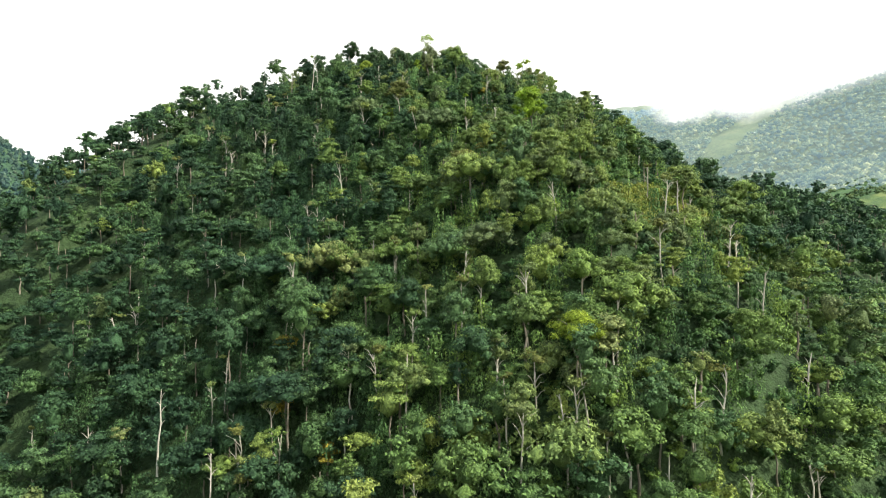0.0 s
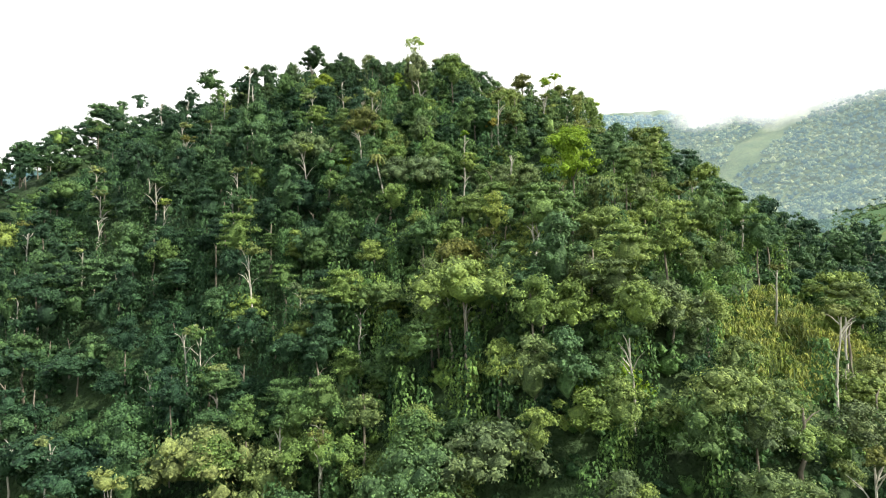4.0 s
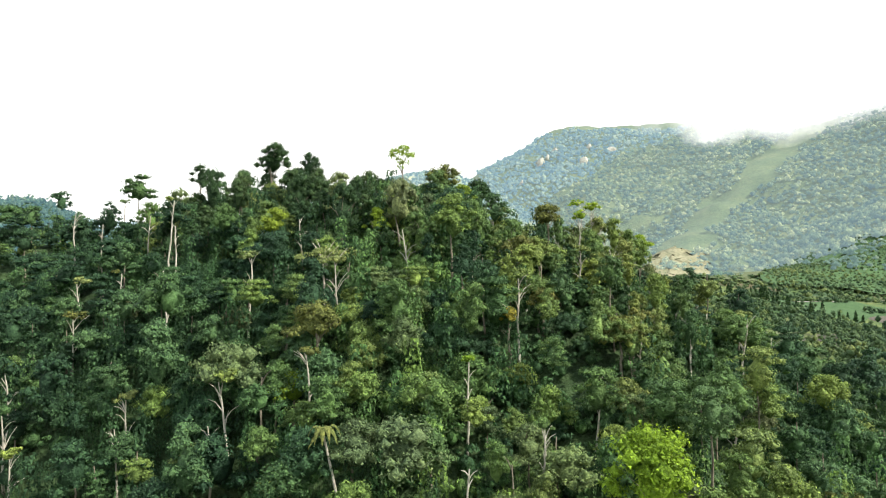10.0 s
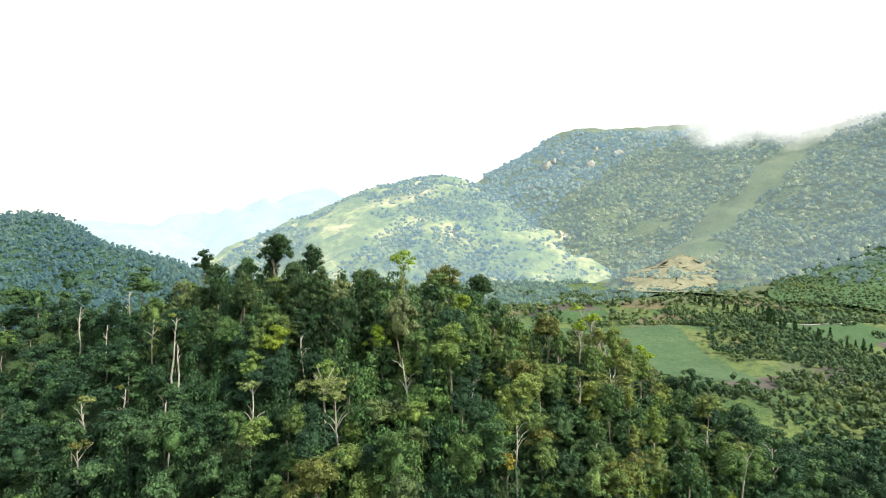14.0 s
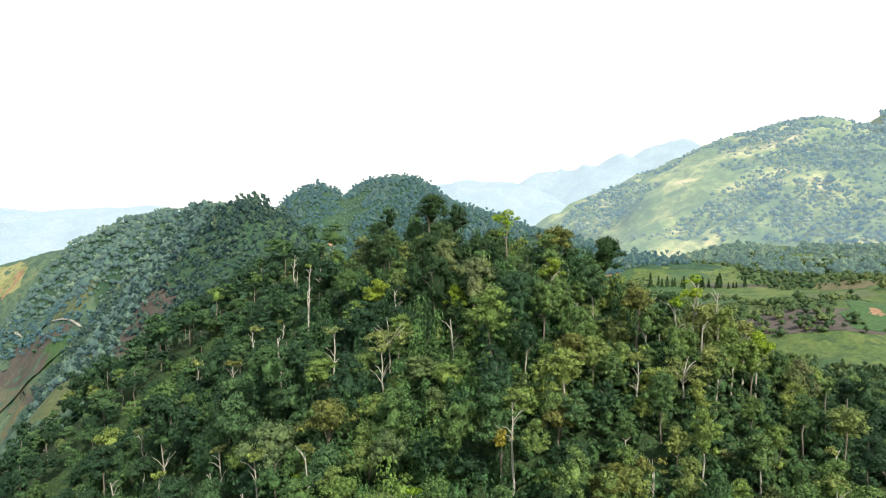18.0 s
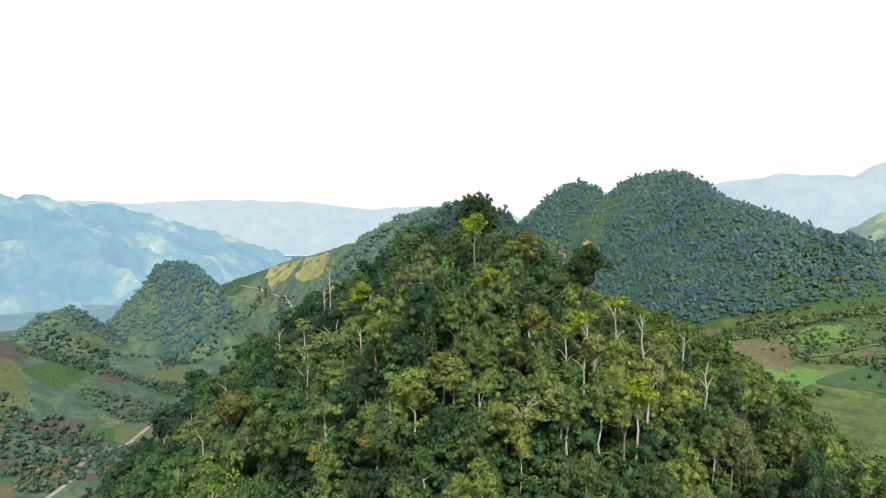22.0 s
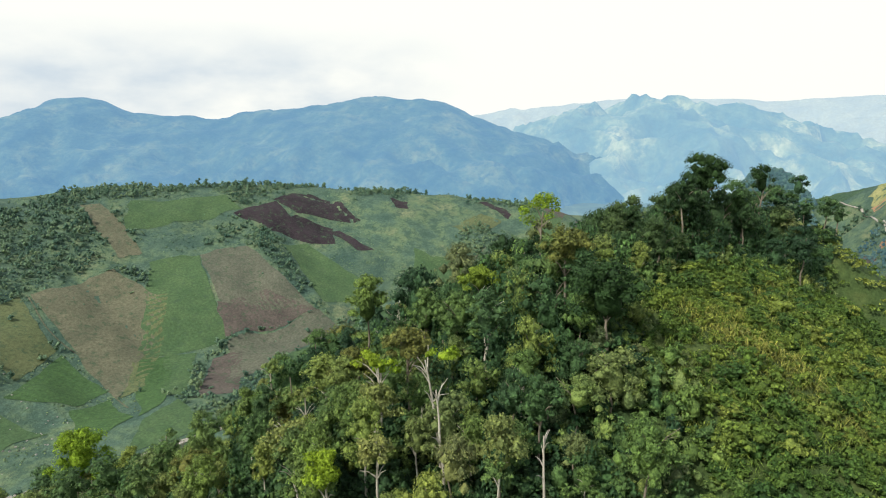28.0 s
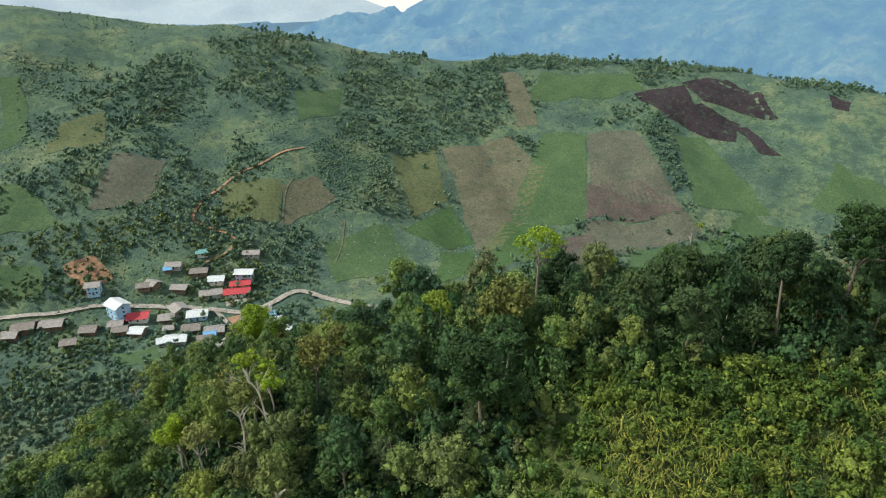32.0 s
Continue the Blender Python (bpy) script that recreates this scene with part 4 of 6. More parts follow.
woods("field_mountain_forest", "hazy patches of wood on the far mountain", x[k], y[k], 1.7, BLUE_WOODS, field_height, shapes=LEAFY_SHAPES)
# ---- single trees ----
tree_rng = np.random.default_rng(23)


def part(name, shape, mat, parent, label=""):
    ob = mesh_object(name, shape[0], shape[1], mat, name in ("trunk", "crown"), parent)
    return tagged(ob, label) if label else ob


def make_tree(height, wide, tall, leaf, bark, clumps=14, leaves=520, size=0.30, girth=0.2, limbs=5, lean=0.04, core=True, flat=0.0, fork=0.6):
    """A tree at the origin: a tapered trunk with limbs, and a crown whose top reaches the height."""
    root = new("tree")
    root.empty_display_size = 0.5
    part("trunk", stem(tree_rng, height - tall * 0.45, girth, limbs, wide * 0.75, lean, 7, fork), bark, root)
    v, f = crown(tree_rng, wide, tall, clumps, leaves, size, core, flat)
    part("crown", (v + [0, 0, height - tall], f), leaf, root)
    return root


def put(pattern, x, y, turn=None, scale=(1, 1, 1)):
    """A copy of a pattern tree on the ground at x, y."""
    m = Matrix.Translation((x, y, float(land(x, y)) - 0.3)) @ Matrix.Rotation(tree_rng.uniform(0, 6.28) if turn is None else turn, 4, "Z")
    pattern.scale = scale
    ob = copy_thing(pattern, m)
    pattern.scale = (1, 1, 1)
    return ob


def remove(pattern):
    for o in (*pattern.children_recursive, pattern):
        bpy.data.objects.remove(o)


# the canopy trees of the crest
patterns = [make_tree(9.5 + k % 4, 2.8 + 0.4 * (k % 3), 7.0 + (k % 5) * 0.6, LEAF, BARK if k % 3 else BARK_PALE, 36, 1800, 0.12, 0.16) for k in range(9)]
# Four patterns with the shade-darkened leaves, picked towards the west end.
patterns += [make_tree(9.5 + k % 4, 2.9 + 0.4 * (k % 3), 7.2 + k % 3, LEAF_SHADED, BARK, 36, 1800, 0.12, 0.16) for k in range(4)]
for k, p in enumerate(patterns):
    tagged(p, "broadleaf forest tree with a dense green crown", "tree", "canopy trees on the crest")
for x, y in zip(crest_x, crest_y):
    p = patterns[int(tree_rng.integers(9, 13) if tree_rng.uniform() < 0.7 * step(2, -14, x) else tree_rng.integers(0, 9))]
    s = tree_rng.uniform(0.62, 1.18) * (0.74 if x > 18 else 1.0)
    ob = put(p, float(x), float(y), None, (s, s, s * tree_rng.uniform(0.8, 1.25)))
for p in patterns:
    remove(p)


def special(name, label, x, y, top, wide, tall, leaf, bark, group="", **more):
    """One tree of note; place and top height in units of the plan."""
    gx, gy = x * U, y * U
    ground_z = float(land(gx, gy))
    root = make_tree(max(tall * 0.8, top * U - ground_z), wide, tall, leaf, bark, **more)
    root.name = name
    root.matrix_basis = pose(gx, gy, ground_z - 0.2, 0, 0, float(tree_rng.uniform(0, 360)))
    return tagged(root, label, "tree", group)


special("emergent_tree", "tall dark emergent tree on the summit", -45, 324, 114, 4.1, 9.0, LEAF_DARK, BARK, clumps=44, leaves=5600, size=0.115, girth=0.3, flat=0.15, limbs=9)
special("emergent_tree", "dark crowned tree beside the summit", -71, 336, 110, 3.0, 7.5, LEAF_DARK, BARK, clumps=18, leaves=1500, size=0.12, limbs=9)
special("round_tree", "dark green tree with a dense rounded crown at the grass edge", 14, 315, 102, 4.6, 9.5, LEAF_DARK, BARK, clumps=34, leaves=3000, size=0.16)
special("bright_tree", "fresh light green tree on the crest", -5, 299, 108, 3.4, 6.5, LEAF_BRIGHT, BARK, "fresh green trees", clumps=18, leaves=1300, size=0.17, core=False)
special("flat_crowned_tree", "pale green tree with a flat open crown", -19, 271, 81, 4.6, 3.0, LEAF_PALE, BARK_PALE, clumps=24, leaves=1600, size=0.15, flat=0.7, core=False, limbs=10, fork=0.75)
special("yellow_tree", "small tree with pale yellow leaves", 42, 278, 80, 3.2, 2.6, LEAF_PALE, BARK_PALE, clumps=20, leaves=900, size=0.15, flat=0.6, core=False, limbs=8, fork=0.7)
for x, y, top, w, h in ((-33, 283, 91, 3.0, 6.5), (-9.5, 283, 91, 2.4, 6.5), (-19, 247, 60, 3.6, 5.0), (31, 214, 60, 4.6, 11.0), (30, 179, 14, 4.2, 7.0), (45, 262, 62, 2.8, 3.0), (62, 268, 50, 3.0, 4.0), (2, 203, 28, 2.6, 5.0)):
    special("bright_tree", "fresh light green broadleaf tree among darker forest", x, y, top, w, h, LEAF_BRIGHT, BARK, "fresh green trees", clumps=int(14 + 0.6 * w * h), leaves=int(900 + 70 * w * h), size=0.16)
for x, y, top, w, h in ((-42, 169, -19, 3.0, 3.6), (-27, 145, -40, 2.6, 5.0), (18, 255, 70, 1.6, 2.4), (-40, 160, -36, 2.6, 6)):
    special("yellow_tree", "tree with yellowing leaves in the forest", x, y, top, w, h, LEAF_YELLOW, BARK, "yellow trees", clumps=16, leaves=1000, size=0.17)
for x, y, top, w, h in ((-15.5, 248, 71, 4.6, 5.4), (8, 205, 36, 5.2, 5.5), (38, 255, 68, 3.4, 4.2), (25, 262, 74, 2.8, 4.5), (5, 306, 104, 3.6, 5.0), (30, 290, 92, 3.2, 4.6), (22, 276, 84, 3.0, 4.5)):
    special("olive_tree", "broad dome-crowned tree with olive brown leaves", x, y, top, w, h, LEAF_OLIVE, BARK, "olive dome trees", clumps=24, leaves=1800, size=0.17)
special("bright_tree", "fresh light green tree hung with creepers at the hill foot", 29, 137, -11, 4.6, 6.0, LEAF_BRIGHT, BARK, "fresh green trees", clumps=40, leaves=6000, size=0.10)
for x, y, top, w, h, leaf, words in ((10, 293, 97, 2.6, 4.0, LEAF_BRIGHT, "fresh yellow-green tree rising from the crest"), (52, 291, 85, 2.2, 4.6, LEAF_BRIGHT, "fresh light green tree with a bare lower stem"), (42, 292, 89, 2.4, 4.2, LEAF_PALE, "pale green tree on the flank of the crest"),
                                     (49, 296, 86, 2.0, 2.6, LEAF_PALE, "small pale yellow tree among darker crowns"), (46, 282, 83, 2.2, 2.8, LEAF_PALE, "pale yellow-leaved tree on the slope")):
    special("fresh_tree", words, x, y, top, w, h, leaf, BARK_PALE, "fresh green trees", clumps=20, leaves=1500, size=0.14, girth=0.16)
special("red_tree", "slender pale tree with a tuft of red leaves", 50, 215, 36, 2.6, 1.6, LEAF_RED, BARK_PALE, clumps=12, leaves=320, size=0.16, flat=0.6, core=False, girth=0.22)


# bare and half-bare trees with pale twisted stems
def pale_tree(x, y, top, height, crown_wide, leaf, girth=0.16, limbs=6, label="tall bare tree with a pale trunk above the canopy"):
    root = new("pale_trunk_tree")
    part("trunk", stem(tree_rng, height, girth, limbs, crown_wide * 1.25, 0.05, 7, 0.55), BARK_PALE, root)
    if leaf:
        v, f = crown(tree_rng, crown_wide * 1.15, crown_wide * 1.1, 10, 300, 0.13, flat=0.3)
        part("crown", (v + [0, 0, height - crown_wide * 0.25], f), leaf, root)
    root.matrix_basis = pose(x * U, y * U, top * U - height, 0, 0, float(tree_rng.uniform(0, 360)))
    tagged(root, label, "tree", "pale trunked trees")


for x, y, top, h, w, leaf in (
    (-50, 267, 76, 17, 1.4, None), (-57, 283, 92, 16, 0.8, LEAF), (-54, 280, 86, 11, 1.0, None), (-33, 213, 33, 12, 2.2, LEAF_PALE),
    (-42, 175, 0, 14, 2.6, LEAF_PALE), (38, 290, 88, 12, 1.8, LEAF_BRIGHT), (39, 300, 92, 14, 1.6, LEAF_BRIGHT), (43, 302, 90, 12, 1.2, None),
    (40.5, 291, 90, 13, 1.8, LEAF_BRIGHT), (41, 314, 86, 9, 1.0, None), (23, 204, 41, 17, 1.4, LEAF_OLIVE), (52, 242, 50, 12, 0.9, None),
    (42, 257, 67, 11, 2.0, LEAF_OLIVE), (-60, 190, 2, 13, 1.2, LEAF), (-20, 185, 6, 12, 1.0, LEAF), (20, 170, -4, 12, 1.1, LEAF),
    (-70, 300, 90, 12, 1.2, None), (-85, 305, 88, 11, 1.0, None), (-100, 318, 92, 12, 1.4, None), (-92, 330, 96, 10, 1.2, LEAF), (60, 232, 40, 11, 0.9, None),
    (-68, 150, -30, 14, 1.0, LEAF), (-52, 140, -42, 13, 1.0, LEAF), (70, 190, 14, 12, 1.0, LEAF), (85, 215, 20, 12, 1.1, LEAF), (48, 310, 84, 10, 1.2, LEAF), (35, 275, 80, 11, 1.3, LEAF_PALE),
    (10, 240, 62, 11, 1.0, LEAF_BRIGHT), (-30, 240, 52, 10, 1.2, None), (30, 240, 58, 10, 0.9, LEAF), (-48, 245, 50, 9, 1.3, None), (65, 285, 66, 10, 1.0, LEAF_PALE), (75, 300, 62, 9, 1.2, LEAF)):
    pale_tree(x, y, top, h, w, leaf, 0.105 + 0.004 * h)


for _ in range(120):
    x, y = tree_rng.uniform(-115, 85), 118 + 172 * tree_rng.uniform() ** 1.4
    g = float(land(x * U, y * U)) / U
    if on_grass(x * U, y * U) < 0.1 and not in_crest_strip(x * U, y * U):
        h = tree_rng.uniform(8.5, 12.5) + 4 * max(0.0, (200 - y) / 80)
        pale_tree(x, y, g + h / U, h, tree_rng.uniform(0.8, 2.2), (LEAF, LEAF, LEAF_PALE, None, LEAF_OLIVE)[int(tree_rng.integers(0, 5))], 0.11 + 0.005 * h)


# the leaning palm on the steep face
def palm(x, y, z, height):
    root = new("palm_tree")
    k = np.linspace(0, 1, 6)
    part("trunk", tube(np.stack([-1.4 * k, 0.2 * k, height * k], -1), 0.15 - 0.04 * k, 7), BARK_PALE, root)
    for a in np.linspace(0, 6.28, 13, endpoint=False):
        s = np.linspace(0, 1, 6)
        reach, rise = 1.9 * tree_rng.uniform(0.8, 1.1), tree_rng.uniform(0.4, 1.6)
        mid = np.stack([np.cos(a) * reach * s, np.sin(a) * reach * s, rise * np.sin(s * 2.6) - 1.3 * s * s], -1) + [-1.4, 0.2, height]
        across = np.array([-np.sin(a), np.cos(a), 0]) * 0.34
        w = np.sin(np.clip(s * 3.0 + 0.1, 0, np.pi))[:, None]
        v = np.concatenate([mid + across * w - [0, 0, 0.14], mid, mid - across * w - [0, 0, 0.14]])
        part("frond", (v, grid_faces(3, 6)), LEAF_OLIVE, root)
    root.matrix_basis = pose(x * U, y * U, z * U)
    tagged(root, "leaning palm with a crown of yellow-green fronds", "palm tree")


palm(-8, 227, 46, 6.0)
# ---- fields, roads and the village in the valleys ----
def soil(name, a, b, size=0.12):
    return cover(name, [(0.30, a), (0.70, b)], size * 0.5, 0.55, 0.35, scrub=(0.045, 0.080, 0.042), bare=0.53)


BURNT = soil("burnt_ground", (0.016, 0.012, 0.016), (0.042, 0.031, 0.037))
PLOUGHED = soil("ploughed_brown_soil", (0.064, 0.054, 0.048), (0.110, 0.092, 0.078))
STUBBLE = soil("dry_stubble", (0.084, 0.090, 0.058), (0.138, 0.132, 0.086))
MEADOW = soil("green_meadow", (0.044, 0.088, 0.038), (0.074, 0.122, 0.052))
PASTURE = soil("olive_pasture", (0.075, 0.100, 0.045), (0.115, 0.130, 0.06))
RICE = soil("young_rice", (0.085, 0.165, 0.038), (0.130, 0.225, 0.055))
CROPS = soil("dark_green_crops", (0.034, 0.076, 0.028), (0.060, 0.115, 0.038), 0.5)
EARTH = soil("bare_orange_earth", (0.23, 0.13, 0.075), (0.33, 0.205, 0.125))
FALLOW = soil("dry_fallow_slope", (0.095, 0.085, 0.046), (0.155, 0.130, 0.070))
# Lighter pasture: the sunlight on the western ridge is put into its colour.
SUNLIT_PASTURE = soil("sunlit_dry_pasture", (0.16, 0.19, 0.07), (0.30, 0.28, 0.13))
FALLOW_GREY = soil("grey_green_fallow", (0.074, 0.082, 0.060), (0.116, 0.118, 0.086))
GRAVEL = soil("pale_gravel_road", (0.24, 0.22, 0.19), (0.36, 0.335, 0.30))


def patch(name, label, mat, corners, lift=0.3, wob=3.5, cells=20, category="field", group="valley fields", ground=None):
    """A four-cornered field laid over the ground, with an uneven edge."""
    a, b, c, d = [np.array(p, float) for p in corners]
    v, u = np.meshgrid(np.linspace(0, 1, cells), np.linspace(0, 1, cells), indexing="ij")
    p = (1 - u)[..., None] * ((1 - v)[..., None] * a + v[..., None] * d) + u[..., None] * ((1 - v)[..., None] * b + v[..., None] * c)
    x = p[..., 0] + wob * 2 * fbm(p[..., 0], p[..., 1], 16, 3, 51)
    y = p[..., 1] + wob * 2 * fbm(p[..., 0], p[..., 1], 16, 3, 57)
    top = np.stack([x, y, (ground or land)(x, y) + lift], -1).reshape(-1, 3)
    f = grid_faces(cells, cells)
    if np.cross(b - a, d - a) < 0:
        f = f[:, ::-1]
    return tagged(mesh_object(name, top, f, mat), label, category, group, kind="structure")


SOUTH_FIELDS = (
    ("burnt_field", "black burnt clearing on the hillside", BURNT, ((-384, -199), (-444, -193), (-427, -145), (-393, -161))),
    ("burnt_field", "black burnt clearing on the hillside", BURNT, ((-444, -196), (-499, -192), (-478, -137), (-445, -167))),
    ("burnt_field", "black burnt clearing on the hillside", BURNT, ((-499, -192), (-510, -157), (-494, -118), (-477, -135))),
    ("burnt_field", "black burnt clearing on the hillside", BURNT, ((-394, -158), (-442, -164), (-460, -131), (-432, -110))),
    ("burnt_field", "black burnt strip running down the hillside", BURNT, ((-450, -129), (-463, -124), (-455, -78), (-441, -88))),
    ("burnt_field", "small burnt patch on the grass", BURNT, ((-552, -116), (-556, -94), (-542, -86), (-540, -100))),
    ("burnt_field", "dark ploughed strip along the ridge", BURNT, ((-635, -30), (-618, 12), (-608, 12), (-622, -32))),
    ("stubble_field", "tan strip of dry grass climbing to the ridge", STUBBLE, ((-287, -282), (-304, -276), (-285, -203), (-265, -208))),
    ("stubble_field", "grey-green harvested field with pale stones", FALLOW_GREY, ((-316, -172), (-354, -152), (-333, -66), (-281, -116))),
    ("ploughed_field", "ploughed reddish brown field", PLOUGHED, ((-279, -118), (-320, -103), (-333, -63), (-260, -93))),
    ("meadow", "bright green meadow between brown fields", MEADOW, ((-280, -190), (-316, -172), (-259, -91), (-203, -119))),
    ("stubble_field", "dry brown hillside field", STUBBLE, ((-187, -201), (-253, -198), (-256, -150), (-165, -90))),
    ("stubble_field", "tan grassy strip between two fields", PASTURE, ((-248, -158), (-262, -150), (-181, -86), (-166, -89))),
    ("meadow", "light green grass strip on the slope", MEADOW, ((-384, -139), (-414, -130), (-398, -34), (-347, -64))),
    ("stubble_field", "grey field at the foot of the slope", FALLOW_GREY, ((-259, -90), (-335, -62), (-334, -41), (-214, -49))),
    ("crop_field", "green crop strip at the foot of the slope", MEADOW, ((-219, -112), (-236, -99), (-184, -52), (-177, -65))),
    ("stubble_field", "brown fallow field below the grove", STUBBLE, ((-41, -166), (-69, -176), (-79, -154), (-33, -136))),
    ("meadow", "green meadow above the village", MEADOW, ((-58, -120), (-109, -127), (-113, -83), (-51, -79))),
    ("crop_field", "dark green crop terrace", CROPS, ((-118, -122), (-166, -145), (-167, -102), (-141, -97))),
    ("pasture", "olive field beside the banana grove", PASTURE, ((-135, -194), (-180, -202), (-166, -149), (-130, -135))),
    ("ploughed_field", "grey-brown fallow field on the hillside", FALLOW_GREY, ((64, -216), (30, -203), (50, -171), (84, -174))),
    ("pasture", "tan clearing on the hillside", PASTURE, ((97, -259), (68, -262), (71, -226), (111, -229))),
    ("meadow", "green clearing below the ridge", MEADOW, ((-79, -273), (-126, -287), (-110, -248), (-72, -230))),
    ("meadow", "light green terrace on the slope", MEADOW, ((136, -305), (122, -304), (119, -250), (137, -238))),
    ("meadow", "green terrace above the road", MEADOW, ((136, -205), (116, -191), (101, -165), (136, -164))),
    ("meadow", "green terrace above the road", MEADOW, ((135, -139), (115, -136), (112, -113), (135, -120))),
    ("landslip", "bare orange landslip above the road", EARTH, ((101, -133), (85, -138), (76, -122), (92, -110))),
    ("pasture", "olive slope beside the earth track", PASTURE, ((0, -180), (-43, -170), (-30, -138), (2, -148))),
    ("meadow", "bright green grass along the ridge", MEADOW, ((-327, -265), (-408, -226), (-399, -198), (-289, -234))),
    ("meadow", "green garden below the village", MEADOW, ((81, -58), (56, -54), (54, -39), (74, -44))),
    ("landslip", "bare earth yard beside the road", EARTH, ((18, -66), (2, -66), (0, -56), (14, -52))),
    ("crop_field", "dark green vegetable strip at the slope foot", CROPS, ((-204, -117), (-221, -108), (-176, -60), (-150, -54))),
    ("ploughed_field", "brown fallow strip at the slope foot", PLOUGHED, ((-238, -86), (-258, -78), (-206, -28), (-186, -46))),
    ("meadow", "green meadow on the valley floor", MEADOW, ((-178, -54), (-150, -48), (-120, -26), (-160, -8))),
    ("crop_field", "dark green crops beside the meadow", CROPS, ((-136, -92), (-160, -92), (-148, -56), (-112, -52))),
    ("meadow", "green meadow on the valley floor", MEADOW, ((-270, -44), (-330, -34), (-300, 20), (-220, -10))),
    ("landslip", "pale concrete school yard", GRAVEL, ((14, -84), (0, -82), (0, -78), (15, -79))),
)
